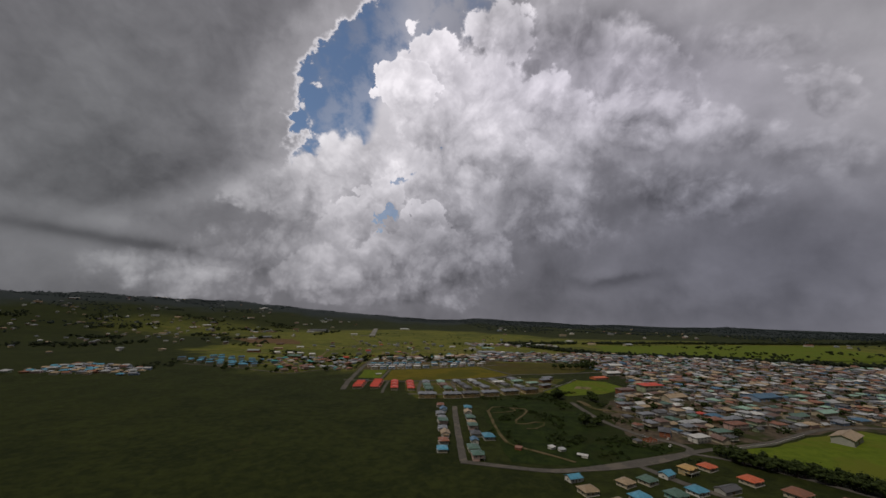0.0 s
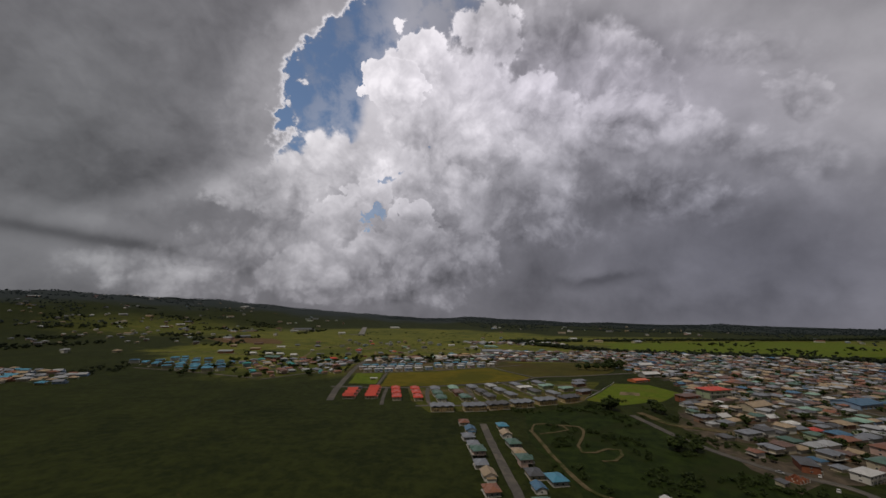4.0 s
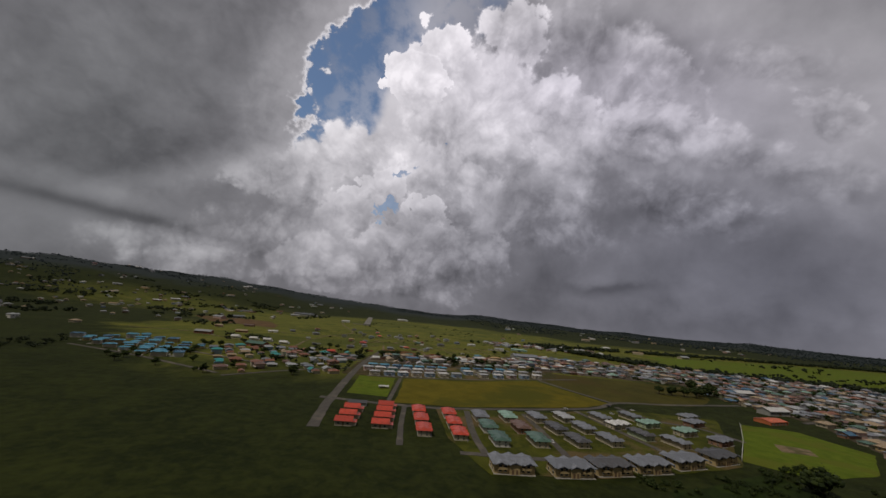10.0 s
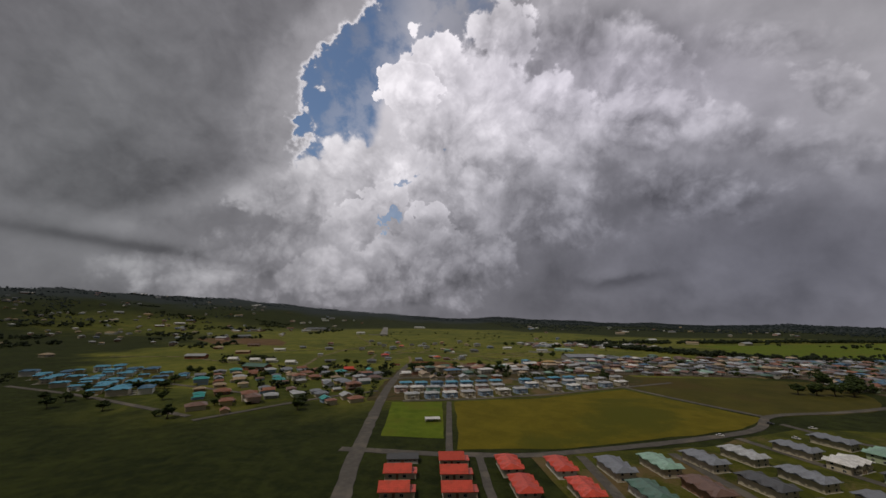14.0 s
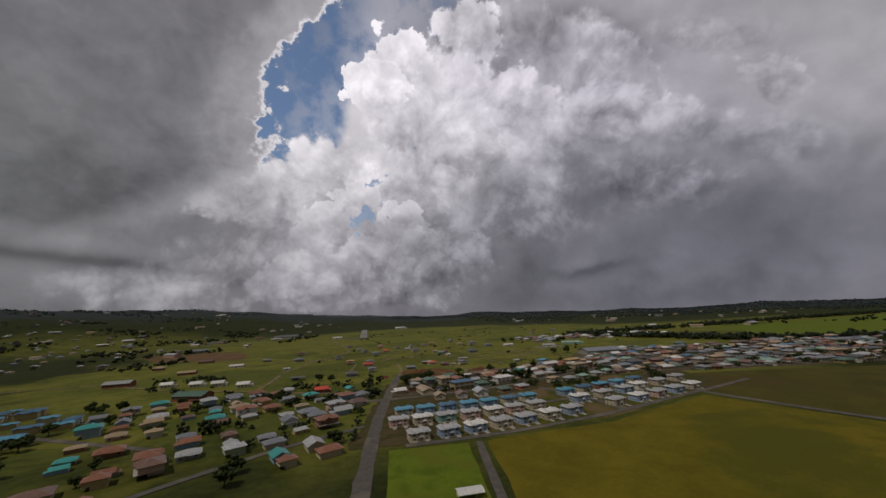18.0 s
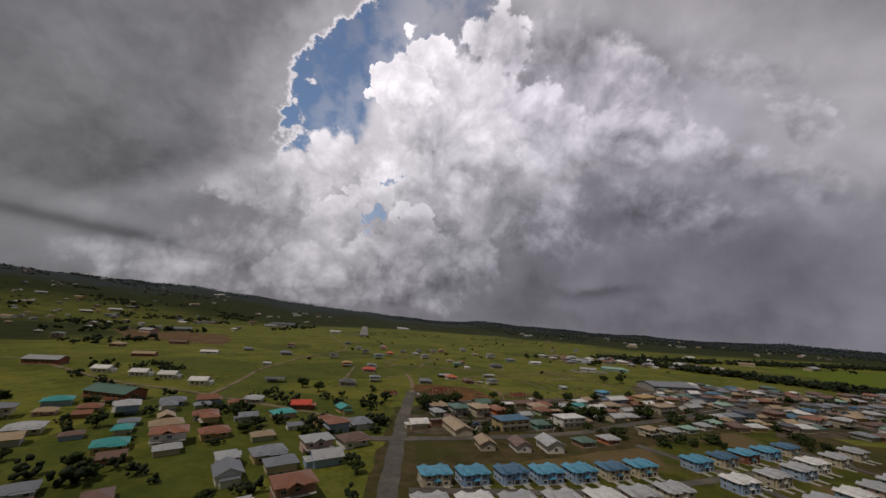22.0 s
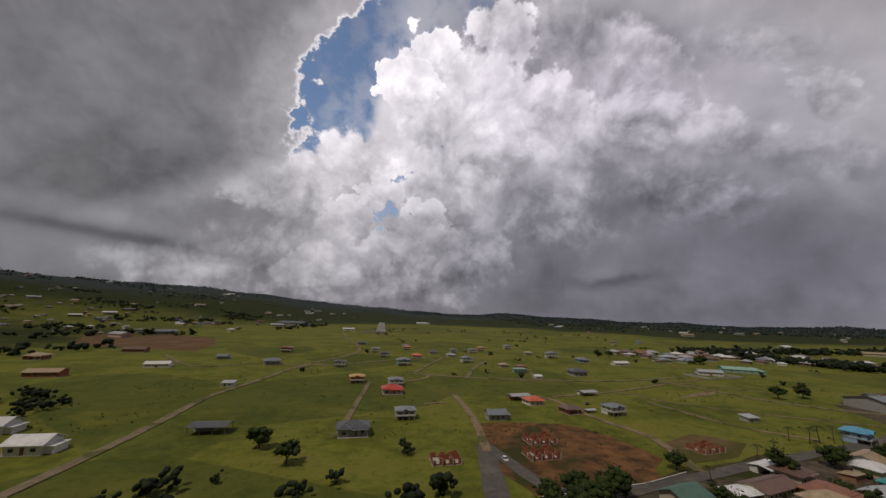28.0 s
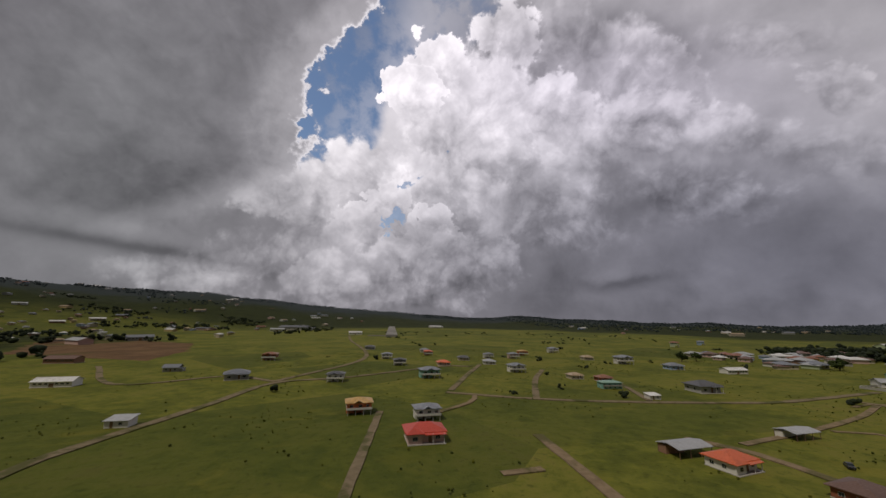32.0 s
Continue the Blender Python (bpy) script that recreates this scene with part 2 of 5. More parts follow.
def material(name):
    m = bpy.data.materials.new(name)
    m.use_nodes = True
    nt = m.node_tree
    return m, nt, nt.nodes["Principled BSDF"]


def dull(bsdf, rough):
    """Earth and foliage: no sheen to speak of."""
    bsdf.inputs["Roughness"].default_value, bsdf.inputs["Specular IOR Level"].default_value = rough, 0.12


def position(nt, local=False):
    if local:
        return nt.nodes.new("ShaderNodeTexCoord").outputs["Object"]
    return nt.nodes.new("ShaderNodeNewGeometry").outputs["Position"]


def bump(nt, bsdf, height, strength, distance):
    b = nt.nodes.new("ShaderNodeBump")
    b.inputs["Strength"].default_value, b.inputs["Distance"].default_value = strength, distance
    nt.links.new(height.sock, b.inputs["Height"])
    nt.links.new(b.outputs[0], bsdf.inputs["Normal"])


def plain(name, a, b, scale=1.0, rough=0.8, metal=0.0, relief=0.1, local=True, spread=0.0):
    """A surface that wanders between two colours at two scales, with fine relief."""
    if name in MATS:
        return MATS[name]
    m, nt, bsdf = material(name)
    pos = position(nt, local)
    wide, small = noise_val(nt, pos, scale * 0.25, 4, 0.6), noise_val(nt, pos, scale * 3, 6, 0.65)
    fac = (wide * 0.6 + small * 0.4).ramp(0.34, 0.66)
    col = mix_col(nt, fac, a, b)
    if spread:
        info = nt.nodes.new("ShaderNodeObjectInfo")
        hue = nt.nodes.new("ShaderNodeHueSaturation")
        nt.links.new((Val(nt, info.outputs["Random"]) * spread + (1 - spread / 2)).sock, hue.inputs["Value"])
        nt.links.new(col, hue.inputs["Color"])
        col = hue.outputs[0]
    nt.links.new(col, bsdf.inputs["Base Color"])
    bsdf.inputs["Roughness"].default_value, bsdf.inputs["Metallic"].default_value = rough, metal
    if relief:
        bump(nt, bsdf, small, relief, 0.05)
    MATS[name] = m
    return m


def roof_sheet(name, c):
    """Ribbed metal sheeting with rust stains and faded patches."""
    if name in MATS:
        return MATS[name]
    m, nt, bsdf = material(name)
    pos = position(nt, True)
    sep = nt.nodes.new("ShaderNodeSeparateXYZ")
    nt.links.new(pos, sep.inputs[0])
    info = nt.nodes.new("ShaderNodeObjectInfo")
    rnd = Val(nt, info.outputs["Random"])
    stain = (noise_val(nt, pos, 0.35, 5, 0.65) + (rnd - 0.5) * 0.15).ramp(0.46, 0.72)
    streak = noise_val(nt, pos, 2.2, 4, 0.7).ramp(0.35, 0.75)
    faded = tuple(min(0.85, v * 1.25 + 0.03) for v in c)
    dirty = tuple(v * 0.62 + w for v, w in zip(c, (0.025, 0.016, 0.010)))
    col = mix_col(nt, stain * 0.75, mix_col(nt, streak, c, faded), dirty)
    hue = nt.nodes.new("ShaderNodeHueSaturation")
    nt.links.new((rnd * 0.35 + 0.82).sock, hue.inputs["Value"])
    nt.links.new(col, hue.inputs["Color"])
    nt.links.new(hue.outputs[0], bsdf.inputs["Base Color"])
    bsdf.inputs["Roughness"].default_value = 0.48
    rib = (Val(nt, sep.outputs[0]) * 9.0).op("SINE") + (Val(nt, sep.outputs[1]) * 9.0).op("SINE") * 0.5
    bump(nt, bsdf, rib, 0.35, 0.03)
    MATS[name] = m
    return m


ROOFS = {
    "grey": (0.19, 0.21, 0.25), "pale": (0.38, 0.40, 0.43), "white": (0.66, 0.67, 0.68), "blue": (0.045, 0.14, 0.25), "sky": (0.07, 0.29, 0.45),
    "green": (0.07, 0.15, 0.12), "mint": (0.24, 0.40, 0.33), "brown": (0.15, 0.085, 0.065), "rust": (0.24, 0.095, 0.05), "red": (0.55, 0.06, 0.03),
    "orange": (0.62, 0.13, 0.045), "tan": (0.36, 0.27, 0.17), "dark": (0.075, 0.08, 0.09), "teal": (0.03, 0.30, 0.30), "gold": (0.48, 0.30, 0.10),
}
WALLS = {
    "cream": ((0.50, 0.44, 0.33), (0.60, 0.54, 0.42)), "white": ((0.70, 0.69, 0.66), (0.78, 0.77, 0.74)), "blue": ((0.28, 0.40, 0.60), (0.35, 0.47, 0.66)),
    "pink": ((0.58, 0.40, 0.36), (0.66, 0.48, 0.43)), "yellow": ((0.50, 0.38, 0.19), (0.58, 0.45, 0.24)), "green": ((0.42, 0.50, 0.33), (0.48, 0.56, 0.38)),
    "grey": ((0.36, 0.36, 0.35), (0.44, 0.44, 0.42)), "brick": ((0.24, 0.080, 0.042), (0.34, 0.125, 0.065)), "orange": ((0.60, 0.16, 0.06), (0.66, 0.22, 0.09)),
    "brown": ((0.28, 0.15, 0.10), (0.34, 0.20, 0.13)), "teal": ((0.20, 0.42, 0.38), (0.26, 0.50, 0.44)),
}


def roof_mat(k): return roof_sheet("roof_" + k, ROOFS[k])
def wall_mat(k): return plain("wall_" + k, *WALLS[k], scale=1.2, rough=0.85, relief=0.15, spread=0.15)


def glass():
    if "glass" not in MATS:
        m, nt, bsdf = material("window_glass")
        bsdf.inputs["Base Color"].default_value = (0.03, 0.04, 0.05, 1)
        bsdf.inputs["Roughness"].default_value = 0.12
        MATS["glass"] = m
    return MATS["glass"]


def leaves(name, a, b):
    if name in MATS:
        return MATS[name]
    m, nt, bsdf = material(name)
    geo = nt.nodes.new("ShaderNodeNewGeometry")
    rnd = Val(nt, geo.outputs["Random Per Island"])
    wide = noise_val(nt, geo.outputs["Position"], 0.08, 3, 0.6)
    fine = noise_val(nt, geo.outputs["Position"], 2.5, 4, 0.7)
    col = mix_col(nt, (rnd * 0.45 + wide * 0.55 + (fine - 0.5) * 0.5).ramp(0.15, 0.8), a, b)
    nt.links.new(col, bsdf.inputs["Base Color"])
    dull(bsdf, 0.75)
    bump(nt, bsdf, fine, 0.6, 0.3)
    MATS[name] = m
    return m


def ground_mat():
    """Grass country: bright cane and pasture on the open plain, ranker growth round it darkened with painted cloud
    shade, woods with painted haze on the far slopes.
    """
    m, nt, bsdf = material("grassland")
    pos = position(nt)
    sep = nt.nodes.new("ShaderNodeSeparateXYZ")
    nt.links.new(pos, sep.inputs[0])
    x, y, z = (Val(nt, s) for s in sep.outputs)
    wide, mid = noise_val(nt, pos, 0.0035, 5, 0.6), noise_val(nt, pos, 0.018, 6, 0.65, 0.4)
    small, fine = noise_val(nt, pos, 0.12, 7, 0.7, 0.3), noise_val(nt, pos, 1.1, 5, 0.7)
    # rank growth, its greens painted darker to stand in for cloud shadow
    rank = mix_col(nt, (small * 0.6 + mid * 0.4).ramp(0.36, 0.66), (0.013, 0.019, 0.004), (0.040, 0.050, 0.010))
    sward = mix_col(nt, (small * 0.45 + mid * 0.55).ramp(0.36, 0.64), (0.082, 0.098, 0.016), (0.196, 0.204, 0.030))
    straw = mix_col(nt, (small + fine * 0.3).ramp(0.5, 0.8), sward, (0.17, 0.15, 0.04))
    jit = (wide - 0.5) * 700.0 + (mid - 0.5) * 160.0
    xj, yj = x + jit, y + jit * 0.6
    # where the land keeps its sunlit greens; elsewhere the cloud shade is painted in
    lit_plain_mask = (blob(xj, yj, -120, 1750, 520, 900, 0) * 1.6 + blob(xj, yj, -100, 1120, 330, 190, 0) * 1.6 + blob(xj, yj, 1300, 1500, 1000, 330, -10) * 1.3 + blob(xj, yj, -480, 1180, 260, 170, 0) + blob(xj, yj, -1300, 2100, 900, 700, 0) * 0.62).ramp(0.35, 0.75)
    col = mix_col(nt, lit_plain_mask, rank, mix_col(nt, mid.ramp(0.45, 0.7), sward, straw))
    # strips of different crops on the plain
    strip = nt.nodes.new("ShaderNodeTexVoronoi")
    strip.inputs["Scale"].default_value = 0.0075
    strip.feature = "F1"
    nt.links.new(pos, strip.inputs["Vector"])
    sepc = nt.nodes.new("ShaderNodeSeparateColor")
    nt.links.new(strip.outputs["Color"], sepc.inputs[0])
    col = mix_col(nt, Val(nt, sepc.outputs[0]).ramp(0.5, 0.95) * lit_plain_mask * 0.55, col, (0.050, 0.072, 0.014))
    tuft = noise_val(nt, pos, 0.35, 4, 0.75, 0.5).ramp(0.52, 0.68)
    col = mix_col(nt, tuft * 0.50, col, (0.036, 0.052, 0.010))
    gold = noise_val(nt, pos, 0.028, 5, 0.6, 0.8).ramp(0.54, 0.70)
    col = mix_col(nt, gold * lit_plain_mask * 0.35, col, (0.230, 0.200, 0.030))
    soil = noise_val(nt, pos, 0.01, 5, 0.7, 0.6).ramp(0.66, 0.74)
    col = mix_col(nt, soil * 0.6, col, (0.15, 0.085, 0.04))
    # far slopes: wooded ground, with distance haze painted in as blue-grey
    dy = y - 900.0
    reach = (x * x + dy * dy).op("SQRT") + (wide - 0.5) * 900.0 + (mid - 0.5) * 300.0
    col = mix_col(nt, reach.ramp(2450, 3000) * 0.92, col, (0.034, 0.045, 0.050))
    nt.links.new(col, bsdf.inputs["Base Color"])
    dull(bsdf, 0.95)
    bump(nt, bsdf, small * 2.0 + fine * 0.4, 0.7, 0.5)
    return m


def patch_mat(name, a, b, scale=0.1, c=None, furrow=0.0):
    m, nt, bsdf = material(name)
    pos = position(nt)
    mid, fine, wide = noise_val(nt, pos, scale, 6, 0.65, 0.4), noise_val(nt, pos, scale * 9, 6, 0.7), noise_val(nt, pos, scale * 0.22, 4, 0.6, 0.3)
    col = mix_col(nt, (mid * 0.7 + fine * 0.3).ramp(0.34, 0.66), a, b)
    if c:
        col = mix_col(nt, (wide + (fine - 0.5) * 0.25).ramp(0.5, 0.62), col, c)
    nt.links.new(col, bsdf.inputs["Base Color"])
    dull(bsdf, 0.95)
    bump(nt, bsdf, mid + fine, 0.5, 0.25)
    return m


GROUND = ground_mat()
ASPHALT = patch_mat("asphalt", (0.092, 0.086, 0.080), (0.135, 0.126, 0.116), 0.25, (0.165, 0.148, 0.128))
DIRT = patch_mat("dirt", (0.19, 0.14, 0.085), (0.30, 0.23, 0.15), 0.3, (0.12, 0.11, 0.05))
GRAVEL = patch_mat("gravel", (0.17, 0.135, 0.085), (0.26, 0.21, 0.14), 0.3, (0.10, 0.10, 0.04))
EARTH = patch_mat("red_earth", (0.058, 0.034, 0.018), (0.235, 0.115, 0.048), 0.13, (0.052, 0.050, 0.016))
PLOUGHED = patch_mat("ploughed_earth", (0.105, 0.062, 0.032), (0.180, 0.110, 0.056), 0.03, (0.085, 0.085, 0.025))
WORN = patch_mat("worn_grass", (0.040, 0.040, 0.012), (0.110, 0.080, 0.040), 0.10, (0.060, 0.062, 0.014))
TRACK = patch_mat("worn_track", (0.10, 0.078, 0.040), (0.17, 0.135, 0.075), 0.3, (0.055, 0.062, 0.018))
SCRAPED = patch_mat("scraped_ground", (0.105, 0.072, 0.034), (0.175, 0.125, 0.062), 0.12, (0.085, 0.078, 0.022))
RUNWAY = patch_mat("runway_surface", (0.22, 0.22, 0.21), (0.32, 0.31, 0.30), 0.05, (0.18, 0.18, 0.17))
CANE = patch_mat("ripe_grass", (0.110, 0.094, 0.006), (0.165, 0.136, 0.010), 0.05, (0.088, 0.088, 0.008))
OLIVE = patch_mat("olive_grass", (0.056, 0.054, 0.010), (0.092, 0.082, 0.014), 0.03, (0.078, 0.060, 0.015))
LAWN = patch_mat("lawn", (0.082, 0.128, 0.008), (0.140, 0.188, 0.014), 0.10, (0.125, 0.145, 0.015))
# meadow green, painted darker in place of the cloud shadow over it
MEADOW = patch_mat("cloud_shaded_meadow", (0.009, 0.018, 0.003), (0.030, 0.048, 0.007), 0.09, (0.022, 0.030, 0.006))
PAVED = patch_mat("paved_yard", (0.052, 0.044, 0.035), (0.150, 0.118, 0.085), 0.14, (0.040, 0.048, 0.014))
CONCRETE = plain("concrete", (0.34, 0.33, 0.31), (0.46, 0.45, 0.42), 0.8, 0.85)
WHITE = plain("white_paint", (0.70, 0.70, 0.68), (0.80, 0.80, 0.78), 2.0, 0.6, relief=0.0)
TIMBER = plain("timber", (0.16, 0.10, 0.06), (0.26, 0.17, 0.10), 2.0, 0.8)
BARK = plain("bark", (0.07, 0.05, 0.035), (0.14, 0.10, 0.07), 3.0, 0.9, relief=0.5)
RUBBER = plain("rubber", (0.015, 0.015, 0.015), (0.03, 0.03, 0.03), 4.0, 0.8, relief=0.0)
LEAF = leaves("leaf", (0.015, 0.025, 0.010), (0.052, 0.074, 0.020))
LEAF_FAR = leaves("leaf_far", (0.013, 0.020, 0.012), (0.034, 0.046, 0.022))
# foliage of the far hills, haze put into its colour as blue-grey
LEAF_HAZED = leaves("leaf_hazed", (0.032, 0.045, 0.049), (0.046, 0.062, 0.066))
ESTATE = patch_mat("estate_grass", (0.036, 0.046, 0.008), (0.105, 0.112, 0.014), 0.07, (0.150, 0.108, 0.052))
FROND = leaves("frond", (0.035, 0.055, 0.016), (0.10, 0.12, 0.035))

# ---- mesh helpers ----


def mesh_of(name, verts, faces, mats=(), index=None):
    me = bpy.data.meshes.new(name)
    me.from_pydata(verts, [], faces)
    for m in mats:
        me.materials.append(m)
    if index:
        me.polygons.foreach_set("material_index", index)
    me.update()
    return me


class Build:
    """Gathers boxes and prisms into one mesh."""

    def __init__(self):
        self.v, self.f, self.i = [], [], []

    def add(self, verts, faces, k=0):
        n = len(self.v)
        self.v += verts
        self.f += [tuple(n + a for a in f) for f in faces]
        self.i += [k] * len(faces)
        return self

    def box(self, x0, y0, z0, x1, y1, z1, k=0):
        v = [(x0, y0, z0), (x1, y0, z0), (x1, y1, z0), (x0, y1, z0), (x0, y0, z1), (x1, y0, z1), (x1, y1, z1), (x0, y1, z1)]
        return self.add(v, [(3, 2, 1, 0), (4, 5, 6, 7), (0, 1, 5, 4), (1, 2, 6, 5), (2, 3, 7, 6), (3, 0, 4, 7)], k)

    def prism(self, profile, x0, x1, k=0):
        """A profile in (y, z), drawn out along x."""
        n = len(profile)
        v = [(x0, y, z) for y, z in profile] + [(x1, y, z) for y, z in profile]
        f = [tuple(range(n - 1, -1, -1)), tuple(range(n, 2 * n))]
        f += [(a, (a + 1) % n, n + (a + 1) % n, n + a) for a in range(n)]
        return self.add(v, f, k)

    def hip(self, x0, y0, x1, y1, z0, z1, fascia=0.22, run=None, k=0):
        """A hipped roof over a rectangle, with its fascia."""
        w = (y1 - y0) / 2 if run is None else run
        w = min(w, (x1 - x0) / 2 - 0.05)
        ym, zf = (y0 + y1) / 2, z0 + fascia
        v = [(x0, y0, z0), (x1, y0, z0), (x1, y1, z0), (x0, y1, z0), (x0, y0, zf), (x1, y0, zf), (x1, y1, zf), (x0, y1, zf), (x0 + w, ym, z1), (x1 - w, ym, z1)]
        return self.add(v, [(3, 2, 1, 0), (0, 1, 5, 4), (1, 2, 6, 5), (2, 3, 7, 6), (3, 0, 4, 7), (4, 5, 9, 8), (6, 7, 8, 9), (5, 6, 9), (7, 4, 8)], k)

    def gable(self, x0, y0, x1, y1, z0, z1, t=0.2, k=0):
        """A pitched roof slab along x."""
        ym = (y0 + y1) / 2
        return self.prism([(y0, z0), (ym, z1), (y1, z0), (y1, z0 - t), (ym, z1 - t), (y0, z0 - t)][::-1], x0, x1, k)

    def gable_y(self, x0, y0, x1, y1, z0, z1, t=0.2, k=0):
        xm = (x0 + x1) / 2
        p = [(x0, z0), (xm, z1), (x1, z0), (x1, z0 - t), (xm, z1 - t), (x0, z0 - t)]
        n = 6
        v = [(a, y0, b) for a, b in p] + [(a, y1, b) for a, b in p]
        f = [tuple(range(n)), tuple(range(2 * n - 1, n - 1, -1))] + [(n + a, n + (a + 1) % n, (a + 1) % n, a) for a in range(n)]
        return self.add(v, f, k)

    def mesh(self, name, *mats):
        return mesh_of(name, self.v, self.f, mats, self.i)


def inside(x, y, poly):
    hit, n = False, len(poly)
    for k in range(n):
        (x0, y0), (x1, y1) = poly[k], poly[(k + 1) % n]
        if (y0 > y) != (y1 > y) and x < (x1 - x0) * (y - y0) / (y1 - y0) + x0:
            hit = not hit
    return hit


def near_line(x, y, line):
    best = 1e9
    for (x0, y0), (x1, y1) in zip(line, line[1:]):
        dx, dy = x1 - x0, y1 - y0
        t = max(0, min(1, ((x - x0) * dx + (y - y0) * dy) / (dx * dx + dy * dy)))
        best = min(best, math.hypot(x - x0 - t * dx, y - y0 - t * dy))
    return best


# ---- the land ----
def height(x, y):
    r = math.hypot(x, y - 900)
    if r < 1500:
        return 0.0
    a = math.atan2(x, y - 900)
    left = max(0.0, min(1.0, -a / 0.9))
    up = max(0.0, min(1.0, (r - 1900 + 500 * left) / (1700 + 500 * left)))
    up = up * up * (3 - 2 * up)
    side = 52 + 190 * left - 38 * max(0.0, min(1.0, a / 0.9)) + 22 * noise.noise((a * 2.2, 0.3, 0)) + 26 * noise.noise((a * 7.0, 4.3, 0)) + 10 * noise.noise((a * 23.0, 1.3, 0)) + 14 * math.exp(-((a - 0.15) / 0.11) ** 2)
    roll = 14 * noise.noise((x * 0.0016, y * 0.0016, 2.0)) * max(0, min(1, (r - 1500) / 800))
    fall = 1 - 0.4 * max(0, (r - 3700) / 1200)
    return max(-4.0, up * side * fall + max(roll, -3) * 0.8)


def make_ground():
    rings, segs = 120, 260
    radii = [0] + [4900 * (k / rings) ** 1.25 for k in range(1, rings + 1)]
    v, f = [(0, 900, 0)], []
    for r in radii[1:]:
        for s in range(segs):
            a = 2 * math.pi * s / segs
            x, y = r * math.sin(a), 900 + r * math.cos(a)
            v.append((x, y, height(x, y)))
    f += [(0, 1 + (s + 1) % segs, 1 + s) for s in range(segs)]
    for k in range(rings - 1):
        b, c = 1 + k * segs, 1 + (k + 1) * segs
        f += [(b + s, b + (s + 1) % segs, c + (s + 1) % segs, c + s) for s in range(segs)]
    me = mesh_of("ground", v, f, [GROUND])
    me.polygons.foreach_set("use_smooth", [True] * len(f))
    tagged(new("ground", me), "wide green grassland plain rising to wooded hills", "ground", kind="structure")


ROADS = []
LAYERS = [0]


def layer():
    """Each flat piece of ground lies a little above the one before."""
    LAYERS[0] += 1
    return LAYERS[0] * 0.004


def sheet(name, poly, mat, label, category, z=0.06, ragged=0.0):
    """A field or yard: a flat piece of land with a slightly uneven outline."""
    pts, n = [], len(poly)
    for k in range(n):
        (x0, y0), (x1, y1) = poly[k], poly[(k + 1) % n]
        m = max(1, int(math.hypot(x1 - x0, y1 - y0) / 9)) if ragged else 1
        for j in range(m):
            t = j / m
            x, y = x0 + (x1 - x0) * t, y0 + (y1 - y0) * t
            pts.append((x + ragged * noise.noise((x * 0.05, y * 0.05, 1)), y + ragged * noise.noise((x * 0.05, y * 0.05, 7))))
    z += layer()
    bm = bmesh.new()
    top = [bm.verts.new((x, y, z)) for x, y in pts]
    low = [bm.verts.new((x, y, -0.3)) for x, y in pts]
    bm.faces.new(top)
    for k in range(len(pts)):
        bm.faces.new((top[k - 1], low[k - 1], low[k], top[k]))
    bmesh.ops.recalc_face_normals(bm, faces=bm.faces)
    bmesh.ops.triangulate(bm, faces=[g for g in bm.faces if len(g.verts) > 4])
    me = bpy.data.meshes.new(name)
    bm.to_mesh(me)
    bm.free()
    me.materials.append(mat)
    return tagged(new(name, me), label, category, kind="structure")


def smooth_line(line, step=8.0):
    """A Catmull-Rom line through the points."""
    p = [Vector((*a, 0)) for a in line]
    p = [p[0] * 2 - p[1]] + p + [p[-1] * 2 - p[-2]]
    out = []
    for a, b, c, d in zip(p, p[1:], p[2:], p[3:]):
        n = max(1, int((c - b).length / step))
        for j in range(n):
            t = j / n
            q = 0.5 * ((2 * b) + (c - a) * t + (2 * a - 5 * b + 4 * c - d) * t * t + (3 * b - a - 3 * c + d) * t ** 3)
            out.append((q.x, q.y))
    return out + [tuple(line[-1])]


def road(line, width, mat=None, z=0.12, name="road", label="grey asphalt road with worn edges", curve=True, rag=0.25):
    pts = smooth_line(line) if curve else list(line)
    ROADS.append((pts, width))
    z += 0.05 + layer()
    v, f = [], []
    for k, (x, y) in enumerate(pts):
        x0, y0 = pts[max(0, k - 1)]
        x1, y1 = pts[min(len(pts) - 1, k + 1)]
        d = math.hypot(x1 - x0, y1 - y0) or 1
        nx, ny = (y1 - y0) / d, -(x1 - x0) / d
        a = width / 2 + rag * noise.noise((x * 0.13, y * 0.13, 0)) * width * 0.5
        b = width / 2 + rag * noise.noise((x * 0.13, y * 0.13, 5)) * width * 0.5
        h = z + max(0, height(x, y))
        v += [(x - nx * a, y - ny * a, h), (x + nx * b, y + ny * b, h), (x - nx * a, y - ny * a, h - 0.4), (x + nx * b, y + ny * b, h - 0.4)]
        if k:
            n = 4 * k
            f += [(n - 4, n - 3, n + 1, n), (n - 2, n - 4, n, n + 2), (n - 3, n - 1, n + 3, n + 1)]
    return tagged(new(name, mesh_of(name, v, f, [mat or ASPHALT])), label, "road", kind="structure")


make_ground()

# ---- fields, yards and roads ----
sheet("field", [(-104, 642), (-40, 646), (92, 688), (128, 716), (74, 822), (-20, 776), (-104, 758)], CANE, "field of ripe yellow-green grass beside a road", "field", ragged=2.0)
sheet("field", [(132, 720), (180, 726), (245, 742), (300, 790), (330, 880), (240, 896), (120, 908), (66, 890), (84, 836)], OLIVE, "dull olive-brown fallow field", "field", ragged=3.0)
sheet("field", [(-152, 664), (-113, 660), (-115, 756), (-158, 752)], LAWN, "small bright green plot beside the avenue", "field", ragged=1.5)
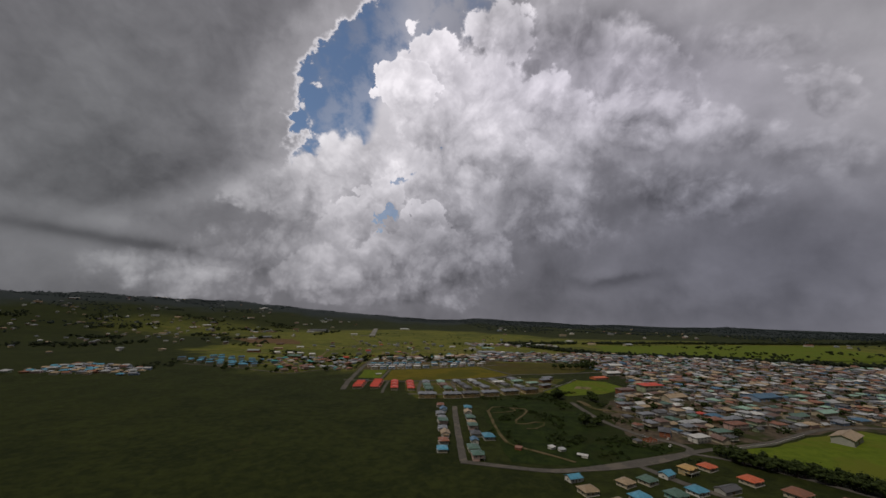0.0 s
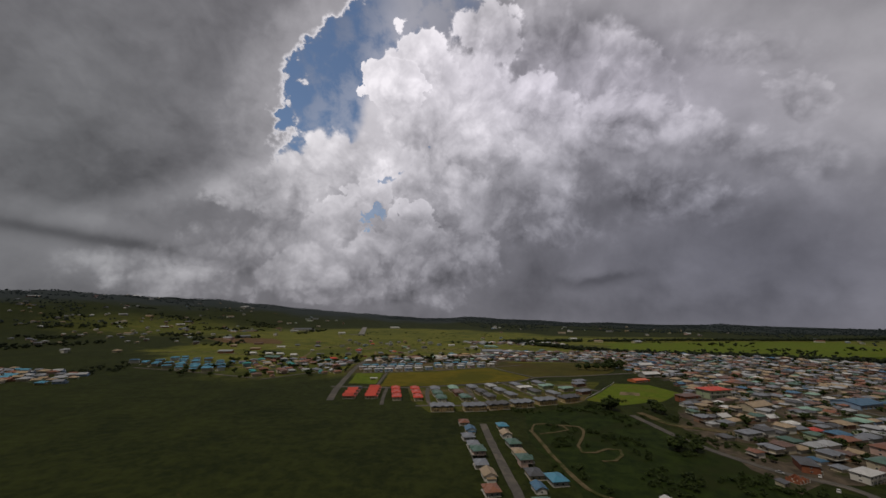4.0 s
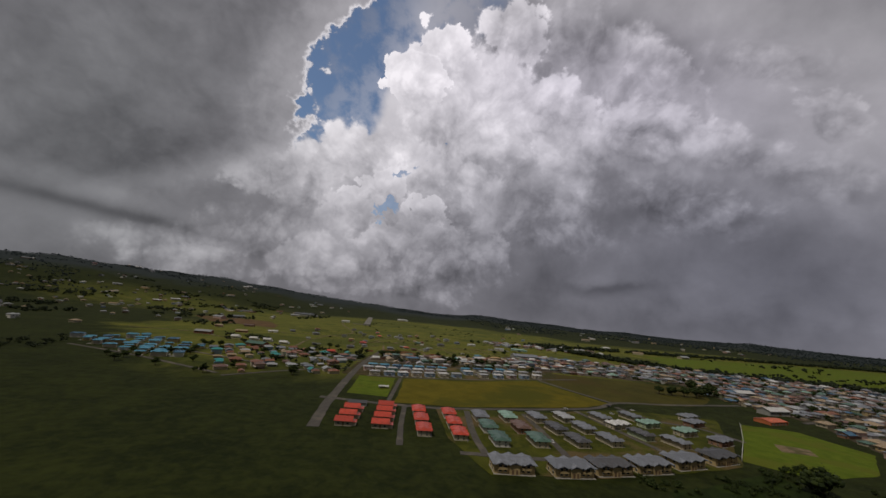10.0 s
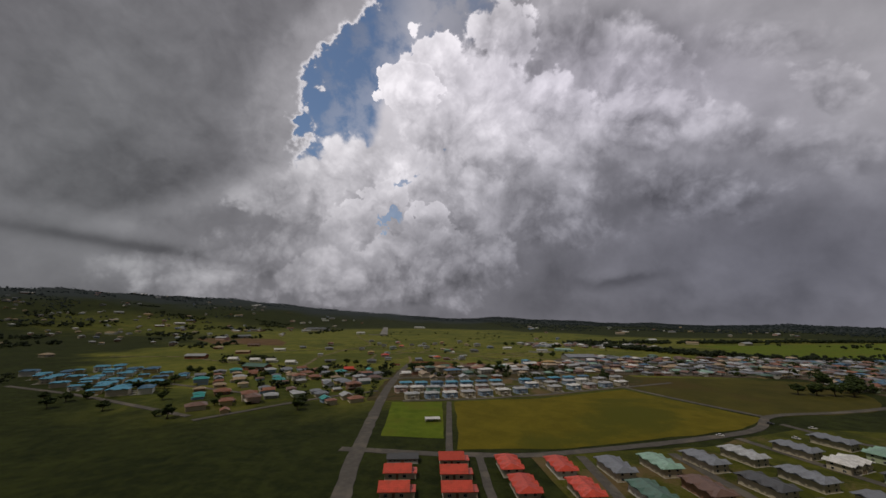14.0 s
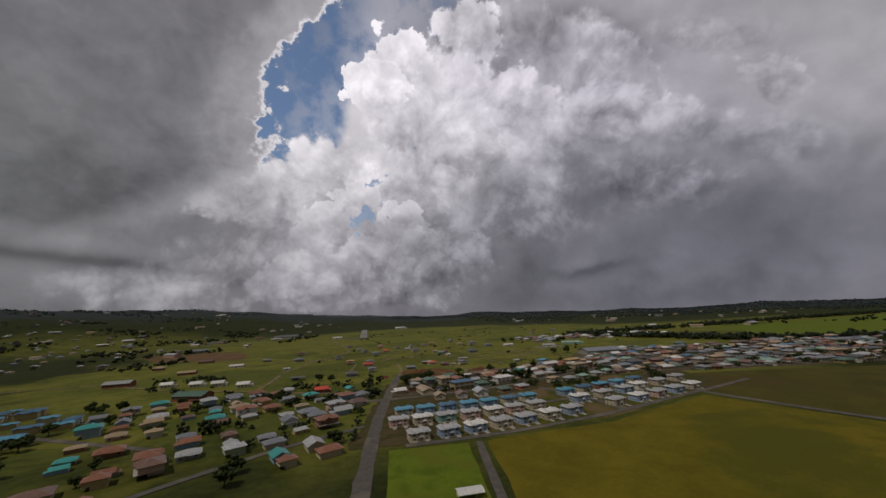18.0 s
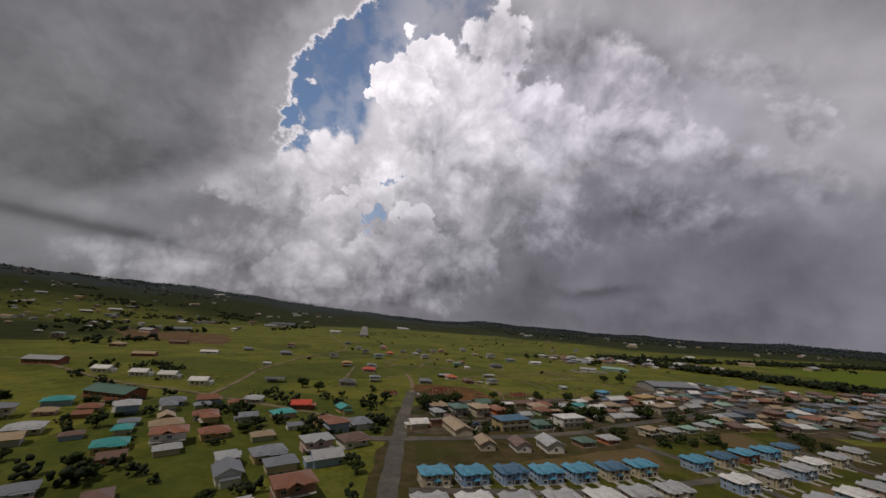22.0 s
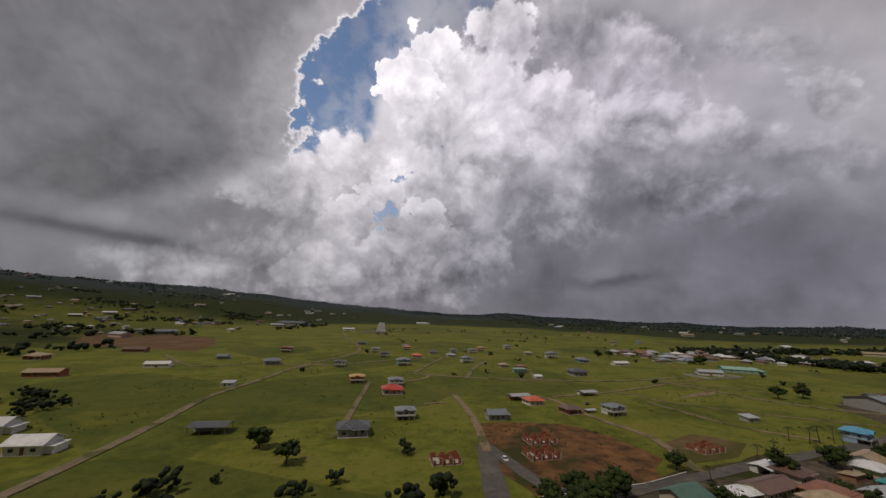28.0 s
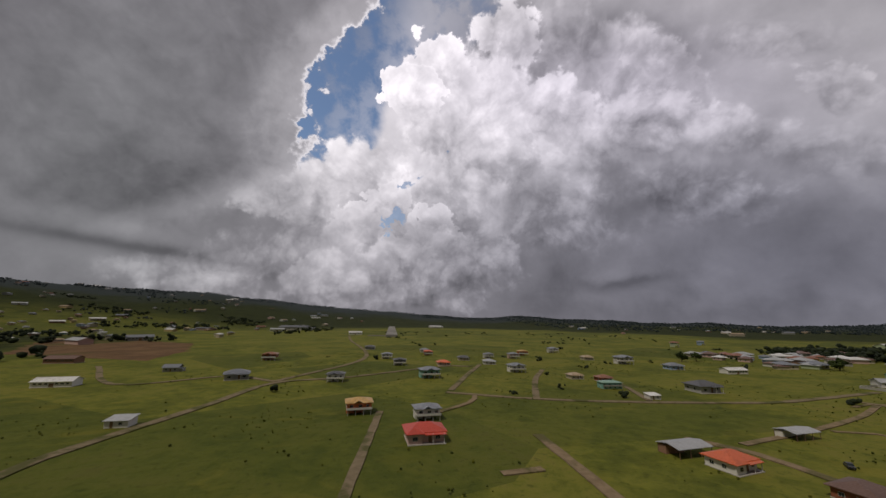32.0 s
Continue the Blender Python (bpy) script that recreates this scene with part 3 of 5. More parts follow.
sheet("park_lawn", [(150, 566), (178, 540), (240, 560), (292, 606), (284, 660), (238, 672), (190, 612)], LAWN, "bright green playing field with a bare pitch", "lawn", ragged=2.0)
sheet("pitch", [(205, 596), (228, 590), (240, 606), (218, 614)], DIRT, "bare brown patch on the playing field", "bare ground", z=0.09, ragged=3.0)
sheet("school_field", [(232, 330), (300, 346), (352, 372), (430, 396), (470, 330), (345, 286), (300, 262), (268, 296)], LAWN, "bright green field beside a hedge of trees", "lawn", ragged=2.0)
sheet("meadow", [(52, 300), (125, 292), (205, 335), (172, 400), (164, 490), (150, 545), (60, 505), (46, 420)], MEADOW, "dark green rough meadow with dirt tracks", "meadow", ragged=3.0)
sheet("bare_lot", [(-171, 1042), (-150, 1047), (-126, 1047), (-108, 1030), (-99, 1000), (-112, 980), (-158, 964), (-171, 985)], EARTH, "cleared red-brown building lot with weeds", "bare ground", ragged=3.5)
sheet("bare_lot", [(-92, 1018), (-64, 1036), (-46, 1022), (-62, 1006), (-88, 996)], SCRAPED, "cleared reddish building plot", "bare ground", ragged=2.5)
sheet("ploughed_field", [(-900, 1560), (-720, 1370), (-520, 1330), (-560, 1440), (-640, 1560), (-800, 1620)], PLOUGHED, "reddish ploughed strip of field", "field", ragged=8.0)
sheet("sand_lot", [(-16, 1120), (20, 1134), (40, 1150), (12, 1142)], DIRT, "pale sandy scraped plot in the grass", "bare ground", ragged=2.0)
sheet("far_pasture", [(500, 1210), (760, 1075), (1150, 960), (2300, 1180), (2300, 1700), (1300, 1620), (620, 1480)], LAWN, "long bright green pasture before dark woods", "field", ragged=45.0)
sheet("yard", [(176, 340), (205, 352), (260, 345), (420, 400), (700, 340), (1000, 480), (1080, 840), (720, 1040), (430, 1130), (330, 1090), (335, 905), (322, 790), (345, 700), (300, 600), (262, 560), (196, 470), (180, 400)], PAVED, "trodden yards and lanes between the town houses", "yard", z=0.05, ragged=6.0)
sheet("yard", [(62, 914), (120, 922), (330, 905), (330, 1090), (180, 1160), (90, 1110), (60, 1040)], PAVED, "trodden yards between close-set houses", "yard", z=0.05, ragged=5.0)
sheet("yard", [(-182, 756), (-150, 760), (-20, 790), (90, 838), (128, 880), (128, 985), (96, 1050), (20, 1024), (-60, 1004), (-120, 978), (-182, 946)], WORN, "worn grass and bare earth between the houses", "yard", z=0.02, ragged=4.0)
sheet("yard", [(-168, 884), (-66, 908), (110, 1000), (90, 1040), (20, 1016), (-60, 996), (-118, 972), (-176, 940)], PAVED, "concrete and dirt yards of the village shops", "yard", z=0.05, ragged=4.0)
sheet("yard", [(-166, 852), (-108, 862), (-44, 886), (40, 926), (118, 962), (108, 992), (-60, 904), (-164, 878)], WORN, "worn grass and dirt plots behind the village houses", "yard", z=0.05, ragged=3.0)
sheet("yard", [(-128, 768), (-20, 782), (76, 826), (60, 890), (112, 950), (40, 916), (-44, 876), (-108, 852), (-136, 844)], ESTATE, "worn grass and dirt round the terrace houses", "yard", z=0.04, ragged=2.0)
sheet("yard", [(-36, 510), (30, 516), (140, 552), (220, 680), (130, 690), (40, 652), (-66, 636), (-56, 560)], ESTATE, "green plots of the housing estate", "lawn", z=0.05, ragged=2.0)

for line, width in (
    ([(-150, 560), (-160, 640), (-172, 800), (-174, 930), (-172, 1010)], 8), ([(-170, 640), (-100, 634), (-40, 640), (90, 682), (140, 722), (215, 738), (320, 770)], 6),
    ([(134, 718), (104, 778), (80, 838), (66, 892)], 5), ([(-150, 758), (-97, 767), (-71, 774), (-30, 787), (4, 800), (54, 823), (103, 844), (150, 866)], 5), ([(-38, 634), (-38, 575), (-34, 536)], 5), ([(14, 640), (18, 580), (20, 530)], 5), ([(-93, 634), (-91, 580), (-88, 540)], 4), ([(-109, 636), (-109, 757)], 4),
    ([(72, 668), (84, 620), (100, 560)], 5), ([(128, 700), (140, 660), (176, 640), (190, 610)], 5), ([(-50, 536), (10, 538), (80, 552), (140, 580)], 5),
    ([(-165, 815), (-97, 820), (-45, 832), (30, 858), (110, 896)], 5), ([(-2, 800), (-12, 845), (-35, 884)], 6),
    ([(-200, 872), (-145, 880), (-67, 901), (-3, 935), (107, 985), (200, 1030), (330, 1060)], 7), ([(-172, 908), (-150, 914), (-102, 922), (-62, 934), (-10, 950)], 5),
    ([(-172, 1010), (-150, 968), (-110, 978), (-60, 998), (-10, 1016), (40, 1036), (100, 1078)], 6),
    ([(169, 500), (173, 420), (190, 370), (212, 346), (206, 325), (144, 297), (80, 285)], 6), ([(128, 297), (199, 323), (240, 338), (300, 355), (420, 405), (560, 390)], 6), ([(150, 296), (170, 262), (200, 235)], 6),
    ([(206, 325), (232, 310), (262, 275), (290, 235)], 4), ([(14, 470), (14, 400), (16, 300)], 6), ([(14, 300), (80, 286), (128, 297)], 6),
    ([(-290, 690), (-230, 760), (-180, 800)], 5), ([(-560, 800), (-440, 760), (-300, 700)], 5), ([(-560, 870), (-430, 830), (-300, 780)], 5), ([(280, 560), (420, 600), (620, 580), (900, 640)], 6), ([(330, 700), (500, 760), (800, 760)], 6), ([(340, 940), (560, 900), (900, 880)], 6), ([(420, 400), (440, 600), (480, 760), (520, 1060)], 6), ([(640, 380), (680, 580), (720, 1020)], 6), ([(200, 1030), (190, 920)], 5), ([(260, 1045), (262, 910)], 5),
):
    road(line, width)
for line, width in (
    ([(-184, 1119), (-174, 1054), (-172, 1003)], 4), ([(-128, 1118), (-114, 1103), (-108, 1080), (-103, 1061), (-95, 1043), (-88, 1026), (-92, 988)], 4.0), ([(-47, 1104), (-28, 1051), (-4, 1030)], 2.5),
    ([(-111, 1112), (-70, 1130), (-21, 1156), (14, 1180)], 3), ([(-60, 1131), (-45, 1128), (-37, 1111), (3, 1082), (60, 1058)], 1.8), ([(-3, 1176), (26, 1183), (82, 1147)], 2.2), ([(32, 1190), (96, 1223)], 2.2),
     ([(-203, 1082), (-190, 1086)], 3), ([(-232, 1140), (-208, 1172), (-204, 1190)], 3),
):
    road(line, width, DIRT, 0.10, "dirt_track", "pale dirt track through the grass")


for line, width in (
    ([(-221, 1198), (-170, 1184), (-123, 1180), (-60, 1182), (-25, 1188), (60, 1220)], 5), ([(-169, 1186), (-155, 1250), (-136, 1306)], 5), ([(-218, 1205), (-205, 1270), (-189, 1341)], 5), ([(-96, 1245), (-106, 1184)], 4),
    ([(14, 1190), (53, 1115), (95, 1086), (140, 1075)], 5), ([(-345, 1085), (-341, 1155), (-338, 1220), (-295, 1250), (-228, 1318), (-198, 1322)], 6), ([(-321, 940), (-330, 1010), (-345, 1085)], 6),
    ([(-526, 1285), (-436, 1206), (-386, 1244), (-340, 1225)], 5), ([(-240, 1015), (-252, 1150)], 4), ([(-340, 1225), (-318, 1400), (-420, 1700), (-480, 1900)], 6), ([(-700, 1060), (-595, 1072), (-540, 1050), (-420, 985), (-340, 960), (-200, 905)], 6),
):
    road(line, width * 0.8, GRAVEL, 0.1, "gravel_road", "pale gravel lane across the grass")


for line, width in (
    ([(182, 510), (184, 495), (190, 468), (222, 446), (240, 420)], 8), ([(53, 449), (61, 469), (74, 471), (85, 464), (86, 453), (76, 448), (58, 442)], 1.9), ([(80, 466), (99, 462), (99, 452), (92, 436), (79, 414), (77, 401), (87, 401), (98, 408), (107, 406), (104, 396), (94, 386), (84, 385)], 2.2), ([(53, 452), (53, 422), (53, 397), (55, 356), (60, 339), (75, 326), (92, 312), (103, 302)], 3.0),
):
    road(line, width, TRACK, 0.1, "worn_track", "worn brown riding track in rough meadow", rag=0.7)


def make_runway():
    d = Vector((-0.165, 1.0, 0)).normalized()
    s = Vector((d.y, -d.x, 0))
    a = Vector((-368, 1880, 0))
    def strip(name, y0, y1, x0, x1, z, mat, label=""):
        c = [a + d * yy + s * xx for yy, xx in ((y0, x0), (y0, x1), (y1, x1), (y1, x0))]
        hs = [max(height(q.x, q.y) for q in c) + z] * 4
        v = [(q.x, q.y, h) for q, h in zip(c, hs)] + [(q.x, q.y, -0.6) for q in c]
        return new(name, mesh_of(name, v, [(0, 1, 2, 3), (0, 4, 5, 1), (1, 5, 6, 2), (2, 6, 7, 3), (3, 7, 4, 0)], [mat]))
    r = tagged(strip("runway", -30, 900, -14, 14, 0.5, RUNWAY), "grey airfield runway with white threshold bars", "runway", kind="structure")
    for x in (-11.5, -8.2, -4.9, 1.9, 5.2, 8.5):
        strip("threshold_bar", 0, 40, x, x + 2.4, 0.56, WHITE).parent = r
    for k in range(16):
        strip("centre_dash", 70 + k * 50, 100 + k * 50, -0.6, 0.6, 0.56, WHITE).parent = r
    strip("apron", 10, 60, -60, -14, 0.45, ASPHALT).parent = r


make_runway()


def boundary_wall(line, height_m=1.8, label="pale concrete block wall round a yard"):
    """A yard wall with a coping and posts."""
    top = tagged(new("boundary_wall"), label, "wall", kind="structure")
    for (x0, y0), (x1, y1) in zip(line, line[1:]):
        n, a = math.hypot(x1 - x0, y1 - y0), math.degrees(math.atan2(y1 - y0, x1 - x0))
        m = pose(x0, y0, 0, 0, 0, a)
        for name, b, mat in (("panel", Build().box(0, -0.08, -0.3, n, 0.08, height_m), CONCRETE), ("coping", Build().box(0, -0.14, height_m, n, 0.14, height_m + 0.09), WHITE), ("post", Build().box(-0.2, -0.2, -0.3, 0.2, 0.2, height_m + 0.25), CONCRETE)):
            ob = new(name, b.mesh(name, mat))
            ob.parent, ob.matrix_basis = top, m


for line in (
    [(-14, 922), (-16, 900), (14, 912), (24, 924), (6, 926)], [(-132, 884), (-126, 902), (-112, 906)], [(-78, 902), (-70, 916), (-44, 930)], [(66, 1236), (108, 1250), (118, 1222), (76, 1210), (66, 1236)], [(330, 545), (360, 556), (352, 590)], [(236, 330), (300, 350), (352, 376)], [(150, 566), (190, 612), (238, 672)],
    [(-160, 962), (-120, 974), (-100, 984)], [(40, 958), (90, 984), (110, 996)],
):
    boundary_wall(line, 1.6)

# ---- houses ----
HOUSES = []          # places taken: x, y, radius
PARTS = {}
PANES = {}          # windows by mesh: what their frame and panes are made of


def window(b, x, y, z, w, h, side):
    """A framed window standing proud of a wall; side: the wall's outward axis."""
    t, g = 0.10, 0.06
    if side in "sn":
        o = -1 if side == "s" else 1
        y0, y1 = sorted((y, y + o * t))
        b.box(x - w / 2, y0, z, x + w / 2, y1, z + h, 0)
        y0, y1 = sorted((y + o * t, y + o * (t + 0.02)))
        b.box(x - w / 2 + g, y0, z + g, x - 0.03, y1, z + h - g, 1)
        b.box(x + 0.03, y0, z + g, x + w / 2 - g, y1, z + h - g, 1)
    else:
        o = -1 if side == "w" else 1
        x0, x1 = sorted((x, x + o * t))
        b.box(x0, y - w / 2, z, x1, y + w / 2, z + h, 0)
        x0, x1 = sorted((x + o * t, x + o * (t + 0.02)))
        b.box(x0, y - w / 2 + g, z + g, x1, y - 0.03, z + h - g, 1)
        b.box(x0, y + 0.03, z + g, x1, y + w / 2 - g, z + h - g, 1)
    return b


def pane_meshes(name):
    """A window's mesh split into its frame and its two panes."""
    got = PANES[name]
    if isinstance(got[0], Build):
        b = got[0]
        made = []
        for k in (0, 1, 2):
            c = Build().add(b.v[8 * k:8 * k + 8], [(3, 2, 1, 0), (4, 5, 6, 7), (0, 1, 5, 4), (1, 2, 6, 5), (2, 3, 7, 6), (3, 0, 4, 7)])
            made.append(c.mesh("pane" if k else "window", glass() if k else WHITE))
        got = PANES[name] = tuple(made)
    return got


def kind_parts(kind):
    """The parts of a kind of house: name, mesh, which paint it takes."""
    if kind in PARTS:
        return PARTS[kind]
    out = []

    def put(name, b, paint, *mats):
        out.append((name, b.mesh(name, *(mats or (None,))), paint))

    def win(x, y, z, w, h, side):
        b = window(Build(), x, y, z, w, h, side)
        put("window", b, None, WHITE, glass())
        PANES[out[-1][1].name] = (window(Build(), x, y, z, w, h, side), b)

    def door(x, y, side="s", h=2.1):
        o = -1 if side == "s" else 1
        y0, y1 = sorted((y, y + o * 0.08))
        put("door", Build().box(x - 0.5, y0, 0.15, x + 0.5, y1, 0.15 + h).box(x - 0.4, y0 - 0.02, 0.4, x + 0.4, y0 + 0.02, 1.1), None, TIMBER)

    if kind == "duplex":
        put("wall", Build().box(-6.8, -4.2, 0, 6.8, 4.2, 5.5).box(-6.0, -5.2, 0, -2.0, -4.2, 5.5).box(2.0, -5.2, 0, 6.0, -4.2, 5.5), "wall")
        put("roof", Build().hip(-7.5, -4.9, 7.5, 4.9, 5.4, 7.05, 0.2, 2.6), "roof")
        for x in (-4.0, 4.0):
            put("front_gable", Build().hip(x - 2.5, -5.9, x + 2.5, -0.5, 5.41, 6.55, 0.2, 1.2).prism([(-5.85, 5.6), (-5.1, 6.42), (-0.9, 6.9), (-0.9, 5.6)][::-1], x - 0.9, x + 0.9), "roof")
            put("rear_gable", Build().gable_y(x - 2.0, 0.5, x + 2.0, 5.3, 5.62, 6.5), "roof")
            put("driveway", Build().box(x - 1.3, -10.5, -0.2, x + 1.3, -5.8, 0.22), None, CONCRETE)
        put("string_course", Build().box(-6.86, -4.26, 2.75, 6.86, 4.26, 2.9), None, WHITE)
        put("porch_roof", Build().prism([(-5.9, 2.7), (-4.2, 3.05), (-4.2, 2.93), (-5.9, 2.58)], -1.7, 1.7), "roof")
        put("porch_post", Build().box(-1.6, -5.8, 0, -1.45, -5.65, 2.62), None, WHITE)
        put("porch_post", Build().box(1.45, -5.8, 0, 1.6, -5.65, 2.62), None, WHITE)
        put("foundation", Build().box(-7.0, -5.8, -0.3, 7.0, 4.4, 0.12), None, CONCRETE)
        for x in (-3.9, 3.9):
            for z in (1.0, 3.7):
                win(x, -5.2, z, 1.7, 1.25, "s")
        for x in (-1.1, 1.1):
            door(x, -4.2)
            win(x, -4.2, 3.7, 1.0, 1.1, "s")
        for y in (-2, 2):
            for z in (1.0, 3.7):
                win(-6.8, y, z, 1.3, 1.15, "w")
                win(6.8, y, z, 1.3, 1.15, "e")
    elif kind == "terrace":
        put("wall", Build().box(-9.2, -4.6, 0, 9.2, 4.6, 4.6).box(-2.2, -5.6, 0, 2.2, -4.6, 4.4), "wall")
        r = Build().hip(-10.2, -5.9, 10.2, 5.9, 4.5, 6.6, run=3.0)
        put("roof", r, "roof")
        for x in (-6.4, 0.0, 6.4):
            put("cross_gable", Build().gable_y(x - 2.7, -6.4, x + 2.7, 6.4, 4.55, 5.75), "roof")
        put("foundation", Build().box(-9.5, -5.9, -0.3, 9.5, 4.9, 0.12), None, CONCRETE)
        put("balcony", Build().box(-7.5, -5.8, 2.2, -3.2, -4.6, 2.4).box(-7.5, -5.8, 2.4, -3.2, -5.7, 3.2), "wall")
        put("balcony", Build().box(3.2, -5.8, 2.2, 7.5, -4.6, 2.4).box(3.2, -5.8, 2.4, 7.5, -5.7, 3.2), "wall")
        for x in (-6.4, -4.0, 4.0, 6.4):
            win(x, -4.6, 0.9, 1.4, 1.4, "s")
            win(x, -4.6, 3.0, 1.4, 1.2, "s")
        for y in (-2.2, 2.2):
            for z in (0.7, 3.0):
                win(-9.2, y, z, 1.3, 1.2, "w")
                win(9.2, y, z, 1.3, 1.2, "e")
        door(-0.9, -5.6), door(0.9, -5.6)
    elif kind == "bungalow":
        put("wall", Build().box(-5.6, -4.0, 0, 5.6, 4.0, 3.0).box(-5.6, -5.2, 0, -1.4, -4.0, 3.0), "wall")
        put("roof", Build().hip(-6.5, -4.9, 6.5, 4.9, 2.95, 5.0).hip(-6.3, -6.0, -0.7, 0.0, 2.9, 4.35), "roof")
        put("foundation", Build().box(-5.8, -6.0, -0.3, 5.8, 4.2, 0.14), None, CONCRETE)
        put("porch_post", Build().box(5.2, -5.7, 0, 5.35, -5.55, 2.95), None, WHITE)
        put("porch_post", Build().box(1.8, -5.7, 0, 1.95, -5.55, 2.95), None, WHITE)
        put("porch_roof", Build().prism([(-6.1, 2.75), (-4.2, 3.2), (-4.2, 3.06), (-6.1, 2.61)], -0.6, 5.9), "roof")
        win(-3.5, -5.2, 0.95, 1.6, 1.2, "s"), win(3.6, -4.0, 0.95, 1.5, 1.2, "s"), door(1.2, -4.0)
        for y in (-1.8, 1.8):
            win(-5.6, y, 1.0, 1.3, 1.1, "w"), win(5.6, y, 1.0, 1.3, 1.1, "e")
    elif kind == "villa":
        put("wall", Build().box(-5.6, -4.4, 2.7, 5.6, 4.4, 5.6).box(-5.6, -1.0, 0, 2.0, 4.4, 2.7), "wall")
        put("roof", Build().hip(-6.5, -5.3, 6.5, 5.3, 5.55, 7.6).gable_y(-3.2, -6.2, 2.2, 0, 5.6, 7.1), "roof")
        put("floor_slab", Build().box(-5.8, -5.9, 2.5, 5.8, 4.6, 2.72), None, CONCRETE)
        for x in (-5.4, -1.8, 1.8, 5.1):
            put("pillar", Build().box(x, -5.6, -0.2, x + 0.3, -5.3, 2.5), None, CONCRETE)
        put("balustrade", Build().box(-5.8, -5.9, 2.72, 5.8, -5.78, 3.6), None, WHITE)
        win(-3.6, -4.4, 3.5, 1.6, 1.2, "s"), win(0.4, -4.4, 3.5, 1.6, 1.2, "s"), win(3.8, -4.4, 3.5, 1.4, 1.2, "s"), door(-1.6, -1.0)
        for y in (-2, 2):
            win(-5.6, y, 3.5, 1.3, 1.15, "w"), win(5.6, y, 3.5, 1.3, 1.15, "e")
    elif kind == "cottage":
        b = Build().box(-5.0, -3.6, 0, 5.0, 3.6, 3.1)
        b.prism([(-3.6, 3.1), (0, 4.7), (3.6, 3.1)], -5.0, 5.0)
        put("wall", b, "wall")
        put("roof", Build().gable(-5.7, -4.5, 5.7, 4.5, 3.0, 5.05, 0.16), "roof")
        put("foundation", Build().box(-5.1, -3.7, -0.3, 5.1, 3.7, 0.14), None, CONCRETE)
        put("lean_to", Build().box(5.0, -2.6, 0, 7.4, 2.6, 2.2), "wall")
        put("lean_to_roof", Build().box(4.95, -3.0, 2.2, 7.8, 3.0, 2.34), "roof")
        win(-2.8, -3.6, 1.0, 1.4, 1.15, "s"), win(2.8, -3.6, 1.0, 1.4, 1.15, "s"), door(0, -3.6)
        win(-5.0, 0, 1.0, 1.3, 1.1, "w")
    elif kind == "shed":
        put("wall", Build().prism([(-2.8, 0), (-2.8, 2.5), (2.8, 3.2), (2.8, 0)][::-1], -3.8, 3.8), "wall")
        put("roof", Build().prism([(-3.4, 2.45), (3.3, 3.3), (3.3, 3.42), (-3.4, 2.57)][::-1], -4.3, 4.3), "roof")
        door(-1.5, -2.8), win(1.4, -2.8, 1.0, 1.2, 1.0, "s")
    elif kind == "canopy":
        put("roof", Build().gable(-7.2, -4.4, 7.2, 4.4, 2.9, 3.8, 0.14), "roof")
        for x in (-6.6, -2.2, 2.2, 6.6):
            for y in (-4.0, 4.0):
                put("post", Build().box(x - 0.09, y - 0.09, -0.2, x + 0.09, y + 0.09, 2.98), None, TIMBER)
        put("wall", Build().box(-6.6, 1.0, 0, 1.0, 3.9, 2.6), "wall")
    elif kind == "hall":
        b = Build().box(-14, -6.5, 0, 14, 6.5, 4.8)
        b.prism([(-6.5, 4.8), (0, 7.0), (6.5, 4.8)], -14, 14)
        put("wall", b, "wall")
        put("roof", Build().gable(-14.8, -7.5, 14.8, 7.5, 4.6, 7.35, 0.18), "roof")
        put("foundation", Build().box(-14.3, -6.8, -0.3, 14.3, 6.8, 0.14), None, CONCRETE)
        for x in (-11, -7.3, -3.6, 3.6, 7.3, 11):
            win(x, -6.5, 2.2, 2.2, 1.3, "s")
        put("gate", Build().box(-1.6, -6.62, 0, 1.6, -6.5, 3.2), None, TIMBER)
        put("ridge_cap", Build().gable(-14.9, -0.5, 14.9, 0.5, 7.3, 7.52, 0.08), "roof")
    elif kind == "warehouse":
        b = Build().box(-24, -14, 0, 24, 14, 5.6)
        b.prism([(-14, 5.6), (0, 8.4), (14, 5.6)], -24, 24)
        put("wall", b, "wall")
        put("roof", Build().gable(-24.8, -15, 24.8, 15, 5.5, 8.7, 0.2), "roof")
        put("annex", Build().box(24, -10, 0, 33, 12, 4.0), "wall")
        put("annex_roof", Build().prism([(-10.8, 4.0), (12.8, 4.7), (12.8, 4.85), (-10.8, 4.15)][::-1], 24, 33.8), "roof")
        for x in (-18, -9, 0, 9, 18):
            put("shutter", Build().box(x - 2.2, -14.14, 0, x + 2.2, -14, 3.6), None, CONCRETE)
            win(x + 4.3, -14, 2.2, 2.4, 1.2, "s")
        for x in (-16, 0, 16):
            put("roof_vent", Build().box(x - 1.2, -0.5, 8.4, x + 1.2, 0.5, 9.3), None, CONCRETE)
    elif kind == "block":
        put("wall", Build().box(-11, -6, 0, 11, 6, 6.6), "wall")
        put("roof", Build().hip(-12, -7, 12, 7, 6.5, 8.6), "roof")
        put("gallery", Build().box(-11, -7.4, 3.1, 11, -6, 3.3).box(-11, -7.4, 3.3, 11, -7.28, 4.2), None, CONCRETE)
        for x in (-10.8, -5.5, 0, 5.5, 10.6):
            put("pillar", Build().box(x, -7.35, -0.2, x + 0.25, -7.1, 3.1), None, CONCRETE)
        for x in (-8.5, -3, 3, 8.5):
            for z in (0.9, 4.0):
                win(x, -6, z, 2.0, 1.3, "s")
